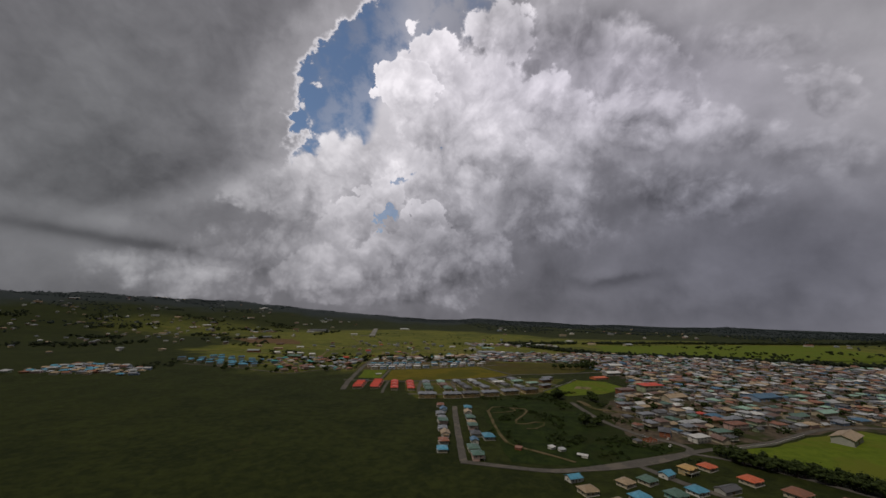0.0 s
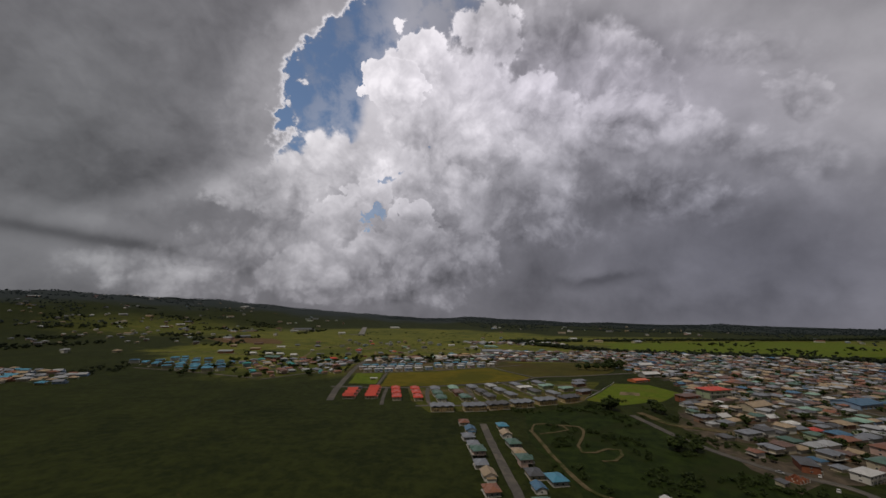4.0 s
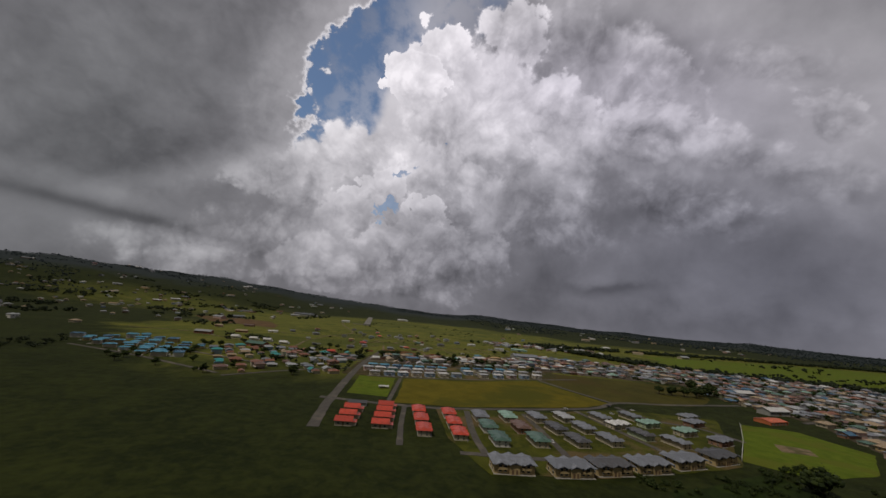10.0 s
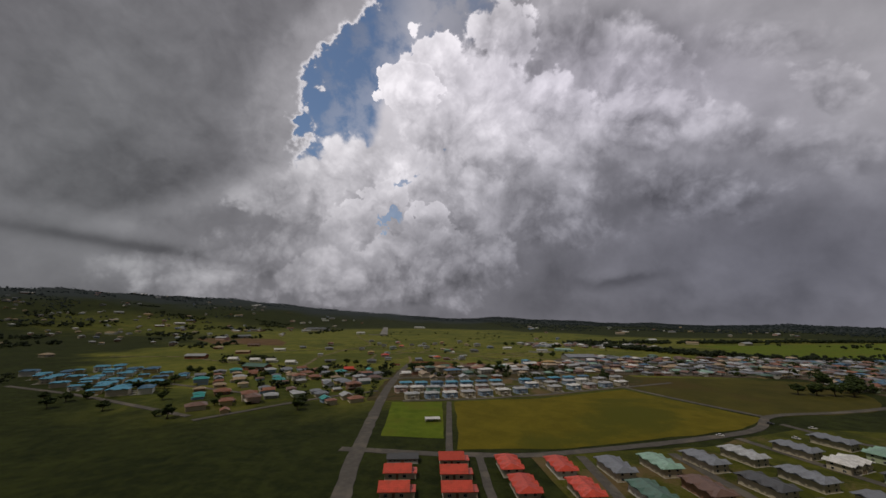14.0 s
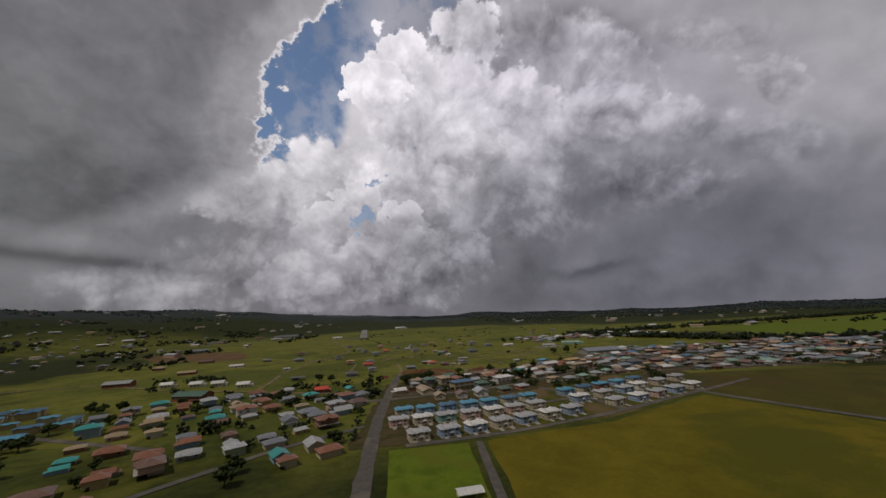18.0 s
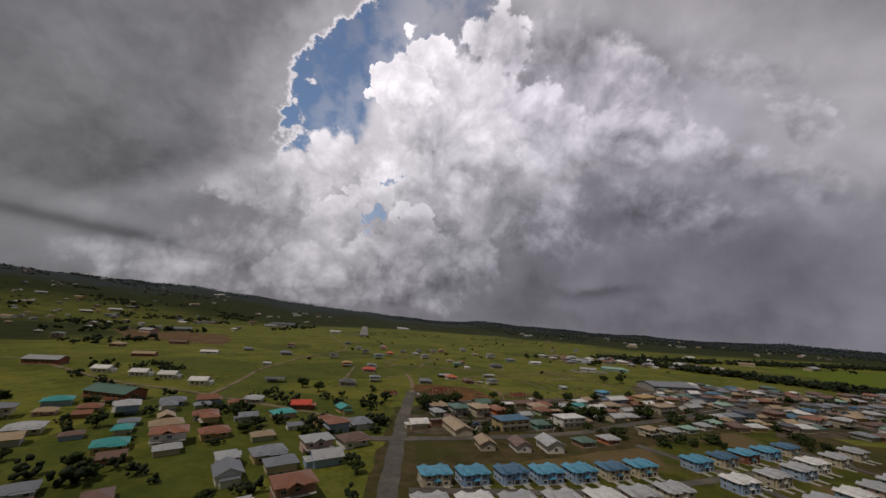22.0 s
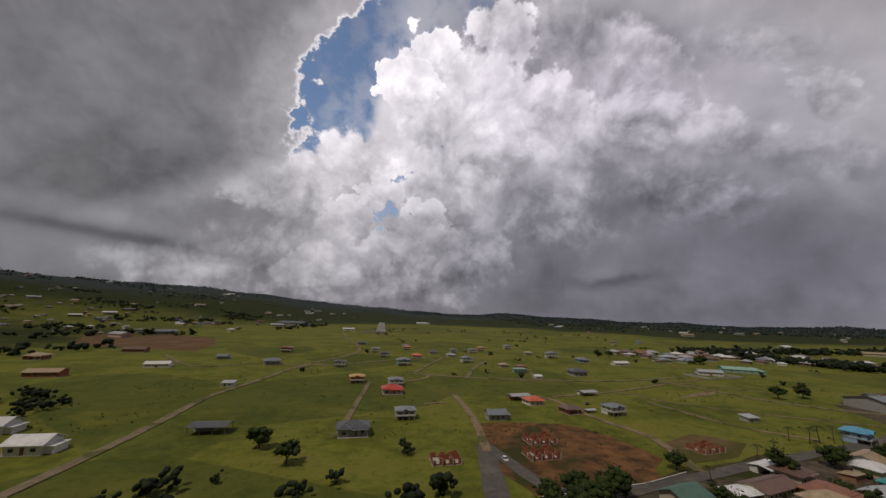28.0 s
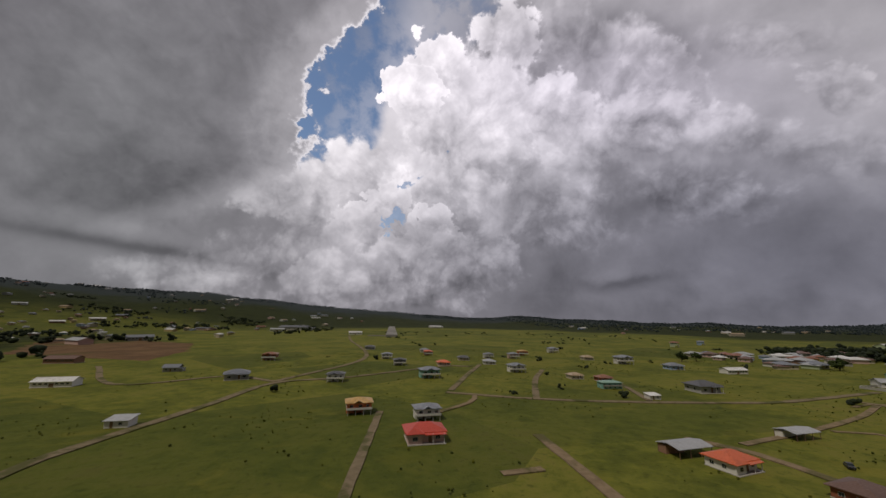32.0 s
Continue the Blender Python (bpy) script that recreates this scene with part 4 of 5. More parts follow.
        for z in (0.9, 4.0):
            win(-11, 0, z, 1.6, 1.3, "w"), win(11, 0, z, 1.6, 1.3, "e")
    elif kind == "shell":
        # roofless block walls with door and window gaps
        def wall_run(x0, y0, x1, y1, gaps):
            """One wall as one solid, stepped at its top where openings are left."""
            t, n = 0.16, max(1, round(math.hypot(x1 - x0, y1 - y0) / 1.5))
            line = [(0.0, 0.0)]
            for k in range(n):
                h = 0.8 if k in gaps else 2.6 + 0.35 * ((k * 7 + int(x0 * 3)) % 3 - 1)
                line += [(k / n, h), ((k + 1) / n, h)]
            line.append((1.0, 0.0))
            v = []
            for o in (-t, t):
                v += [(x0 + (x1 - x0) * a + (o if x0 == x1 else 0), y0 + (y1 - y0) * a + (o if y0 == y1 else 0), z) for a, z in line]
            m = len(line)
            b = Build().add(v, [tuple(range(m - 1, -1, -1)), tuple(range(m, 2 * m))] + [(a, (a + 1) % m, m + (a + 1) % m, m + a) for a in range(m)])
            put("wall", b, "wall")
        wall_run(-7, -5, 7, -5, (1, 4, 7)), wall_run(-7, 5, 7, 5, (2, 5)), wall_run(-7, -4.8, -7, 4.8, (2,)), wall_run(7, -4.8, 7, 4.8, (3,))
        wall_run(-2.5, -4.8, -2.5, 4.8, (2, 4)), wall_run(2.8, -4.8, 2.8, 1.0, (1,)), wall_run(-2.3, 1.2, 6.8, 1.2, (3,))
        put("floor_slab", Build().box(-7.4, -5.4, -0.3, 7.4, 5.4, 0.12), None, CONCRETE)
        for x in (-7, -2.5, 2.8, 7):
            put("column", Build().box(x - 0.2, -5.9, 0, x + 0.2, -5.5, 2.8), None, CONCRETE)
    PARTS[kind] = out
    return out


SIZE = {"duplex": 8, "terrace": 10, "bungalow": 7, "villa": 7.5, "cottage": 7, "shed": 5, "canopy": 8, "hall": 15, "warehouse": 28, "block": 12, "shell": 9}
WORDS = {"duplex": ("townhouse", "two-storey townhouse"), "terrace": ("apartment_block", "two-storey apartment house"), "bungalow": ("bungalow", "single-storey bungalow"),
         "villa": ("house", "raised house"), "cottage": ("cottage", "small gabled cottage"), "shed": ("shed", "small lean-to shed"), "canopy": ("open_shed", "open-sided shed on posts"),
         "hall": ("hall", "long gabled hall"), "warehouse": ("warehouse", "large low warehouse"), "block": ("commercial_building", "two-storey shop building"), "shell": ("unfinished_house", "roofless unfinished house")}
HUE = {"grey": "grey", "pale": "pale grey", "white": "white", "blue": "blue", "sky": "bright blue", "green": "dark green", "mint": "pale green", "brown": "brown", "rust": "rusty", "red": "red", "orange": "orange-red",
       "tan": "tan", "dark": "dark grey", "teal": "turquoise", "gold": "ochre"}


SQUAT = {"duplex": 0.88, "terrace": 0.92, "villa": 0.92}      # how squat a kind is built


def house(kind, x, y, rot, wall="cream", roof="grey", where="on a grass plot", group="", size=1.0, lite=False, rich=False):
    """One building as a thing with its parts."""
    name, word = WORDS[kind]
    z = max(0, height(x, y))
    top = new(name)
    top.empty_display_size = 1
    top.matrix_basis = pose(x, y, z + 0.06, 0, 0, rot) @ Matrix.Diagonal((size, size, size * SQUAT.get(kind, 1.0), 1))
    paint = {"wall": wall_mat(wall), "roof": roof_mat(roof)}
    seen = 0
    for part_name, me, p in kind_parts(kind):
        seen += part_name == "window"
        if lite and (part_name in ("porch_post", "post", "pillar", "foundation", "door", "balustrade") or (part_name == "window" and seen > 2)):
            continue
        split = pane_meshes(me.name) if rich and part_name == "window" else None
        ob = new(part_name, split[0] if split else me)
        ob.parent = top
        for pane in split[1:] if split else ():
            new("pane", pane).parent = ob
        if p:
            ob.material_slots[0].link = "OBJECT"
            ob.material_slots[0].material = paint[p]
    where = "" if len(f"{wall} {word} with {HUE[roof]} roof {where}".split()) > 12 else where
    text = f"{word} of red clay blocks {where}" if kind == "shell" else f"{wall} {word} with {HUE[roof]} roof {where}"
    tagged(top, text, word.split()[-1] if kind != "villa" else "house", group)
    HOUSES.append((x, y, SIZE[kind] * size))
    return top


def free(x, y, r):
    if any((x - a) ** 2 + (y - b) ** 2 < (r + c) ** 2 * 0.8 for a, b, c in HOUSES):
        return False
    return all(near_line(x, y, line) > w / 2 + r * 0.75 for line, w in ROADS)

# estate of grey and green roofs: columns of apartment houses
for x, y, rot, wall, roof in (
    (-80, 615, 95, "cream", "red"), (-77, 592, 95, "cream", "red"), (-74, 568, 95, "cream", "red"),
    (-55, 614, 96, "white", "red"), (-52, 590, 96, "cream", "red"), (-49, 566, 96, "cream", "red"),
    (-29, 613, 97, "cream", "grey"), (-26, 587, 97, "white", "green"), (-22, 561, 97, "white", "green"),
    (-5, 618, 98, "cream", "mint"), (0, 592, 98, "brown", "brown"), (6, 566, 98, "cream", "green"),
    (21, 624, 102, "cream", "grey"), (29, 597, 104, "cream", "dark"), (36, 572, 104, "cream", "dark"),
    (47, 632, 104, "cream", "pale"), (54, 605, 104, "cream", "grey"), (63, 580, 106, "cream", "grey"),
    (84, 642, 108, "cream", "grey"), (91, 622, 20, "cream", "white"), (98, 600, 108, "green", "dark"),
    (119, 656, 110, "cream", "grey"), (124, 634, 22, "green", "mint"), (146, 618, 24, "cream", "mint"), (118, 588, 110, "cream", "grey"),
    (176, 650, 26, "brown", "grey"), (162, 600, 28, "brown", "grey"), (186, 672, 26, "cream", "grey"),
):
    house("terrace", x, y, rot, wall, roof, "in an estate", "estate apartment houses", 0.98 if roof != "red" else 0.9)
for x, y, rot, wall, roof in ((-22, 518, 4, "yellow", "grey"), (12, 520, 8, "yellow", "grey"), (38, 527, 12, "yellow", "dark"), (66, 535, 14, "yellow", "grey"), (96, 547, 18, "yellow", "grey"), (128, 560, 22, "yellow", "dark")):
    house("terrace", x, y, rot, wall, roof, "in an estate", "estate apartment houses", 1.25)
for x, y, rot in ((-108, 622, 4), (-107, 606, 4), (-106, 589, 4), (-105, 572, 4), (-133, 606, 4), (-132, 588, 4), (-131, 571, 4)):
    house("cottage", x, y, rot, "cream", "red", "beside the avenue", "red-roofed row houses", 1.15)
house("hall", -133, 624, 5, "grey", "dark", "beside the avenue", size=0.55)
house("canopy", -121, 697, 8, "white", "white", "on a bright green plot", size=0.75)


def along(line, step, start=0.0):
    """Places and headings at even steps along a line."""
    d = start
    for (x0, y0), (x1, y1) in zip(line, line[1:]):
        n = math.hypot(x1 - x0, y1 - y0)
        while d < n:
            yield x0 + (x1 - x0) * d / n, y0 + (y1 - y0) * d / n, math.degrees(math.atan2(y1 - y0, x1 - x0))
            d += step
        d -= n


# estate of twin townhouses in three double rows beside the field
for tilt, roofs, places in (
    (18, ("pale", "pale", "white"), ((-143, 769, "cream"), (-125, 773, "blue"), (-108, 777, "blue"), (-91, 782, "cream"), (-74, 787, "blue"), (-56, 793, "cream"), (-38, 800, "blue"), (0, 813, "cream"), (22, 821, "blue"), (42, 829, "pink"), (62, 837, "blue"), (83, 846, "cream"))),
    (14, ("pale", "white", "pale"), ((-157, 799, "pink"), (-141, 801, "cream"), (-125, 803, "teal"), (-108, 806, "pink"), (-91, 809, "cream"), (-75, 813, "pink"), (-58, 818, "cream"), (-20, 830, "blue"), (3, 838, "cream"), (26, 848, "blue"), (44, 858, "white"), (68, 868, "cream"), (93, 880, "cream"))),
    (16, ("sky", "sky", "blue"), ((-155, 824, "cream"), (-139, 826, "blue"), (-122, 829, "blue"), (-106, 831, "blue"), (-90, 834, "blue"), (-73, 838, "cream"), (-57, 843, "cream"), (-22, 853, "blue"), (-3, 860, "cream"), (15, 867, "brick"), (34, 874, "blue"), (54, 882, "cream"))),
):
    for k, (x, y, wall) in enumerate(places):
        house("duplex", x, y, tilt + (k * 37 % 5 - 2) + (4 if x > -20 else 0), wall, roofs[k % 3], "in a close row", "estate townhouses", 0.92)

# the village north of the rows
for kind, x, y, rot, wall, roof, size in (
    ("hall", -140, 895, 108, "cream", "tan", 0.8), ("block", -104, 907, 22, "yellow", "blue", 0.95), ("block", -60, 922, 20, "white", "white", 0.85), ("bungalow", -84, 912, 22, "teal", "green", 1.0),
    ("bungalow", -151, 931, 110, "grey", "pale", 0.9), ("villa", -136, 934, 112, "grey", "green", 1.1), ("villa", -121, 936, 112, "cream", "tan", 1.15), ("bungalow", -106, 944, 112, "orange", "rust", 1.15),
    ("bungalow", -70, 962, 20, "cream", "tan", 1.1), ("canopy", -92, 968, 16, "white", "white", 0.9), ("cottage", -48, 967, 20, "cream", "pale", 1.0), ("bungalow", -30, 976, 20, "teal", "teal", 0.9),
    ("hall", -18, 972, 24, "white", "white", 0.6), ("hall", 16, 1006, 24, "blue", "white", 0.8), ("block", 48, 1012, 26, "yellow", "gold", 0.9), ("block", 40, 974, 22, "cream", "tan", 0.9),
    ("hall", 6, 966, 22, "cream", "pale", 0.6), ("hall", 78, 992, 24, "white", "pale", 0.7), ("hall", 96, 1010, 24, "cream", "pale", 0.7),
    ("bungalow", 40, 930, 26, "white", "pale", 0.9), ("bungalow", 56, 940, 26, "white", "mint", 0.9),
    ("cottage", -127, 868, 100, "cream", "tan", 1.1), ("cottage", -108, 868, 100, "white", "brown", 1.1), ("cottage", -91, 870, 100, "white", "pale", 1.3), ("bungalow", -68, 881, 22, "brown", "green", 0.9), ("bungalow", -50, 888, 22, "orange", "pale", 0.9), ("villa", -14, 905, 24, "cream", "tan", 0.9), ("bungalow", 4, 912, 24, "cream", "pale", 0.85), ("bungalow", 22, 920, 24, "grey", "mint", 0.85), ("bungalow", 74, 950, 26, "cream", "tan", 0.9), ("cottage", -40, 942, 22, "cream", "tan", 0.9), ("cottage", -88, 934, 20, "white", "pale", 0.9),
    ("bungalow", -60, 985, 24, "cream", "brown", 1.0), ("hall", -80, 972, 22, "cream", "brown", 0.65), ("bungalow", -64, 968, 24, "brick", "rust", 1.1), ("cottage", -115, 962, 24, "cream", "green", 1.2), ("canopy", -64, 990, 24, "white", "white", 0.9), ("hall", -12, 1000, 26, "grey", "tan", 0.7), ("villa", 16, 1030, 30, "blue", "sky", 1.0),
):
    house(kind, x, y, rot, wall, roof, "among village yards", "village buildings", size, rich=True)
house("warehouse", 126, 1098, 4, "grey", "grey", "in the town", size=1.1)
house("warehouse", 150, 1268, -20, "teal", "mint", "at the edge of the plain", size=0.7)
house("hall", 96, 1240, -18, "white", "pale", "beside a walled yard", size=0.8)
house("hall", 30, 1302, 10, "white", "white", "on the plain", size=0.7)
house("block", 320, 584, 12, "green", "red", "beside the playing field", size=1.5)
house("warehouse", 452, 540, 16, "blue", "blue", "among town houses", size=0.9)
house("hall", 378, 362, 32, "grey", "tan", "on a green field", size=1.15)
for kind, x, y, rot, wall, roof, size in (("hall", 404, 438, 16, "cream", "green", 0.9), ("hall", 455, 456, 16, "cream", "mint", 0.9), ("block", 236, 356, 18, "white", "white", 0.75), ("block", 214, 372, 60, "brick", "dark", 0.75), ("block", 229, 432, 16, "grey", "grey", 0.8),
                                           ("warehouse", 520, 516, 12, "grey", "pale", 0.6), ("bungalow", 300, 447, 12, "brick", "red", 0.9), ("block", 268, 372, 14, "cream", "green", 0.8), ("block", 302, 396, 14, "pink", "rust", 0.9), ("hall", 318, 524, 20, "cream", "tan", 1.2)):
    house(kind, x, y, rot, wall, roof, "in the town", "town buildings", size)
house("warehouse", 285, 690, 18, "orange", "orange", "beyond the playing field", size=0.55)
house("block", 270, 560, 14, "brick", "brown", "beside the playing field", size=1.1)
house("hall", 330, 735, 14, "grey", "white", "beside tall trees", size=1.1)
house("hall", 390, 850, 12, "grey", "white", "among town houses", size=1.1)

# lone houses on the plain
for kind, x, y, rot, wall, roof, size in (
    ("shell", -150, 1000, 14, "brick", "rust", 0.9), ("shell", -146, 1018, 14, "brick", "rust", 0.9), ("shell", -73, 1012, 18, "brick", "rust", 0.85),
    ("cottage", -161, 1053, 10, "grey", "grey", 1.05), ("bungalow", -131, 1091, 22, "white", "orange", 1.0), ("canopy", -138, 1102, 18, "brown", "pale", 1.05),
    ("bungalow", -113, 1071, 22, "brick", "brown", 0.95), ("villa", -87, 1070, 20, "white", "grey", 0.95), ("canopy", -100, 1073, 16, "brown", "pale", 0.5), ("canopy", -82, 1122, 16, "white", "pale", 0.95), ("shed", -11, 1062, 12, "grey", "pale", 1.0),
    ("block", -112, 1222, 8, "teal", "mint", 0.6), ("shed", -101, 1190, 10, "white", "white", 0.9), ("bungalow", -55, 1216, 10, "grey", "dark", 1.4), ("bungalow", -104, 1252, 14, "brick", "rust", 0.9), ("bungalow", -122, 1262, 12, "cream", "tan", 0.9),
    ("villa", -162, 1292, 18, "white", "grey", 1.1), ("bungalow", -180, 1346, 10, "white", "pale", 1.0), ("villa", -146, 1402, 10, "pink", "grey", 1.0), ("villa", -78, 1484, 12, "white", "grey", 1.1), ("villa", -128, 1440, 8, "orange", "gold", 1.0),
    ("villa", -37, 1364, 12, "white", "grey", 1.3), ("bungalow", -8, 1326, 8, "blue", "grey", 1.2), ("bungalow", -62, 1400, 12, "cream", "tan", 1.0),
    ("villa", -235, 1254, 20, "teal", "grey", 1.2), ("bungalow", -226, 1332, 14, "pink", "orange", 1.0), ("bungalow", -205, 1378, 10, "cream", "dark", 1.0), ("villa", -268, 1326, 14, "grey", "dark", 1.0), ("villa", -290, 1380, 12, "white", "grey", 1.0),
    ("bungalow", -336, 1500, 10, "grey", "dark", 1.2), ("bungalow", -255, 1470, 12, "white", "grey", 1.0), ("bungalow", -374, 1236, 30, "grey", "grey", 1.35), ("cottage", -445, 1266, 16, "grey", "grey", 1.1), ("hall", -466, 1198, 16, "white", "white", 0.75),
    ("hall", -580, 1306, 10, "brown", "brown", 0.9), ("villa", -408, 1352, 12, "brick", "rust", 1.2), ("villa", -300, 1232, 10, "white", "dark", 1.0), ("bungalow", -228, 1112, 14, "pink", "red", 1.2), ("villa", -262, 1148, 18, "orange", "gold", 1.0), ("villa", -229, 1140, 16, "white", "grey", 0.95),
    ("bungalow", -234, 1022, 14, "grey", "dark", 1.2), ("canopy", -300, 1018, 10, "grey", "dark", 1.2), ("shed", -352, 1120, 12, "white", "pale", 1.1), ("shell", -190, 992, 12, "brick", "rust", 0.8), ("cottage", -245, 928, 14, "brick", "red", 1.2), ("bungalow", -283, 940, 10, "white", "pale", 1.0),
    ("villa", -212, 1050, 12, "grey", "grey", 0.9), ("hall", -510, 1138, 14, "brick", "tan", 0.85), ("bungalow", -615, 1226, 14, "brick", "tan", 1.4), ("villa", -175, 1402, 14, "white", "grey", 0.9), ("villa", -247, 1425, 14, "brick", "orange", 0.9),
):
    house(kind, x, y, rot, wall, roof, "on the grassy plain", "houses on the plain", size, rich=y < 1320)

# houses by the near crossroads and in the lane beside the meadow
for kind, x, y, rot, wall, roof, size in (
    ("cottage", 90, 271, 18, "white", "sky", 0.9), ("bungalow", 93, 254, 18, "cream", "tan", 0.9), ("bungalow", 123, 266, 30, "cream", "tan", 0.85), ("bungalow", 140, 270, 30, "cream", "green", 0.9), ("cottage", 159, 279, 30, "white", "sky", 0.9),
    ("villa", 178, 285, 28, "yellow", "gold", 0.9), ("bungalow", 198, 294, 26, "cream", "orange", 0.9), ("bungalow", 212, 272, 24, "cream", "orange", 1.0), ("hall", 186, 258, 20, "grey", "dark", 0.55), ("bungalow", 164, 256, 24, "white", "sky", 0.9),
    ("bungalow", 147, 250, 24, "teal", "green", 0.95), ("bungalow", 226, 253, 24, "cream", "rust", 1.1), ("bungalow", 122, 246, 24, "cream", "sky", 0.9), ("bungalow", 246, 240, 24, "cream", "rust", 1.0), ("bungalow", 180, 238, 24, "cream", "grey", 1.0), ("bungalow", 204, 236, 24, "cream", "tan", 1.0), ("bungalow", 104, 236, 24, "cream", "tan", 1.0),
    ("shed", 93, 331, 30, "white", "white", 0.7), ("shed", 100, 326, 20, "white", "pale", 0.7), ("canopy", 113, 314, 150, "white", "white", 0.6), ("shell", 190, 355, 20, "brick", "rust", 0.7), ("shed", 176, 350, 20, "cream", "dark", 0.8), ("shed", 64, 328, -30, "brick", "rust", 0.7),
    ("bungalow", 29, 459, 94, "cream", "sky", 0.9025), ("cottage", 28, 436, 96, "white", "tan", 0.9974999999999999), ("bungalow", 29, 416, 98, "grey", "green", 0.95), ("bungalow", 29, 398, 95, "cream", "tan", 0.855), ("villa", 29, 381, 97, "pink", "green", 0.9025), ("bungalow", 30, 362, 94, "cream", "dark", 0.95), ("cottage", 28, 344, 96, "white", "blue", 0.8400000000000001), ("bungalow", 41, 354, 98, "grey", "sky", 0.9974999999999999), ("bungalow", 25, 325, 95, "cream", "green", 0.95), ("villa", 27, 306, 97, "pink", "green", 0.9025), ("bungalow", -3, 470, 274, "cream", "rust", 0.855), ("cottage", 0, 448, 276, "white", "blue", 0.9974999999999999), ("bungalow", -3, 431, 278, "grey", "grey", 0.9025), ("bungalow", -1, 414, 275, "cream", "grey", 0.855), ("villa", 0, 396, 277, "pink", "green", 0.95), ("bungalow", 0, 378, 274, "cream", "grey", 0.855), ("cottage", 2, 361, 276, "white", "tan", 0.9974999999999999), ("bungalow", 1, 342, 278, "grey", "rust", 0.855), ("bungalow", 0, 322, 275, "cream", "sky", 0.855),
):
    house(kind, x, y, rot, wall, roof, "beside a meadow", "roadside houses", size)

# districts filled street by street
TOWN = [(196, 360), (245, 350), (420, 410), (700, 345), (1000, 480), (1080, 840), (720, 1040), (430, 1130), (330, 1090), (335, 905), (322, 790), (345, 700), (300, 600), (262, 556), (205, 470)]
MIDTOWN = [(64, 916), (120, 924), (330, 908), (330, 1090), (180, 1150), (90, 1105), (60, 1040)]
WEST_ROWS = [(-620, 860), (-420, 740), (-380, 770), (-420, 860), (-540, 930)]
WEST_MIX = [(-420, 860), (-300, 690), (-190, 740), (-190, 925), (-300, 945), (-400, 905)]
FAR_WEST = [(-780, 640), (-520, 640), (-560, 720), (-760, 790)]
TOWN_ROOFS = ["grey", "pale", "brown", "tan", "dark", "tan", "grey", "brown", "white", "green", "pale", "tan", "grey", "rust", "dark", "brown", "pale", "tan", "blue", "grey", "dark", "mint", "rust", "green", "grey", "brown", "dark", "pale"]
MIX_WALLS = ["cream", "white", "grey", "pink", "cream", "green", "brown", "white", "yellow", "blue"]


def fill(poly, angle, dx, dy, kinds, roofs, walls, seed, keep=0.9, near=None, where="in the town", group="town houses", limit=140):
    """Rows of houses through a district: the nearest as things, the rest for its joined mesh."""
    r = random.Random(seed)
    c, s = math.cos(radians(angle)), math.sin(radians(angle))
    cx, cy = sum(p[0] for p in poly) / len(poly), sum(p[1] for p in poly) / len(poly)
    places = []
    for j in range(-60, 61):
        for i in range(-60, 61):
            a, b = i * dx + r.uniform(-2, 2), j * dy + r.uniform(-2, 2) + (dy * 0.12 if j % 2 else -dy * 0.12)
            x, y = cx + a * c - b * s, cy + a * s + b * c
            pick = (r.choice(kinds), r.choice(walls), r.choice(roofs), r.uniform(0.72, 1.22), angle + (180 if j % 2 else 0) + r.choice((0, 0, 0, 90)) + r.uniform(-4, 4), r.random())
            if inside(x, y, poly) and pick[5] < keep:
                places.append((math.hypot(x - near[0], y - near[1]), x, y, *pick[:5]))
    places.sort()
    made, rest = 0, []
    for d, x, y, kind, wall, roof, size, rot in places:
        rad = SIZE[kind] * size * 0.80
        if not free(x, y, rad):
            continue
        if made < limit:
            house(kind, x, y, rot, wall, roof, where, group, size, True)
            made += 1
        else:
            HOUSES.append((x, y, rad))
            rest.append((kind, x, y, rot, wall, roof, size))
    return rest


def joined(name, label, rest):
    """Far houses of one district in one mesh: walls, roofs and window bands."""
    v, f, idx, mats = [], [], [], []
    for kind, x, y, rot, wall, roof, size in rest:
        m = pose(x, y, max(0, height(x, y)) + 0.06, 0, 0, rot) @ Matrix.Scale(size, 4)
        for part_name, me, p in kind_parts(kind):
            if part_name in ("foundation", "door", "porch_post", "post", "balustrade"):
                continue
            mat = wall_mat(wall) if p == "wall" else roof_mat(roof) if p == "roof" else None
            n = len(v)
            v += [tuple(m @ q.co) for q in me.vertices]
            for q in me.polygons:
                mm = mat or me.materials[q.material_index]
                if mm not in mats:
                    mats.append(mm)
                f.append(tuple(n + a for a in q.vertices))
                idx.append(mats.index(mm))
    if v:
        tagged(new(name, mesh_of(name, v, f, mats, idx)), label, "houses", kind="stuff")


rest = fill(TOWN, 14, 14.5, 16, ["bungalow", "bungalow", "villa", "cottage", "bungalow", "villa"], TOWN_ROOFS, MIX_WALLS, 11, 0.93, (180, 380), limit=105)
joined("far_town_houses", "crowded town houses with rusty, grey and brown roofs", rest)
rest = fill(MIDTOWN, 8, 14, 15.5, ["bungalow", "bungalow", "villa", "cottage"], TOWN_ROOFS, MIX_WALLS, 12, 0.95, (60, 950), limit=60)
joined("far_midtown_houses", "close-set houses with brown and grey roofs", rest)
rest = fill([(-165, 890), (-60, 912), (100, 1000), (80, 1030), (-60, 1000), (-165, 940)], 22, 15, 15, ["cottage", "shed", "bungalow", "canopy"], ["tan", "pale", "brown", "white", "rust"], MIX_WALLS, 21, 0.9, (-100, 930), "among village yards", "village buildings")
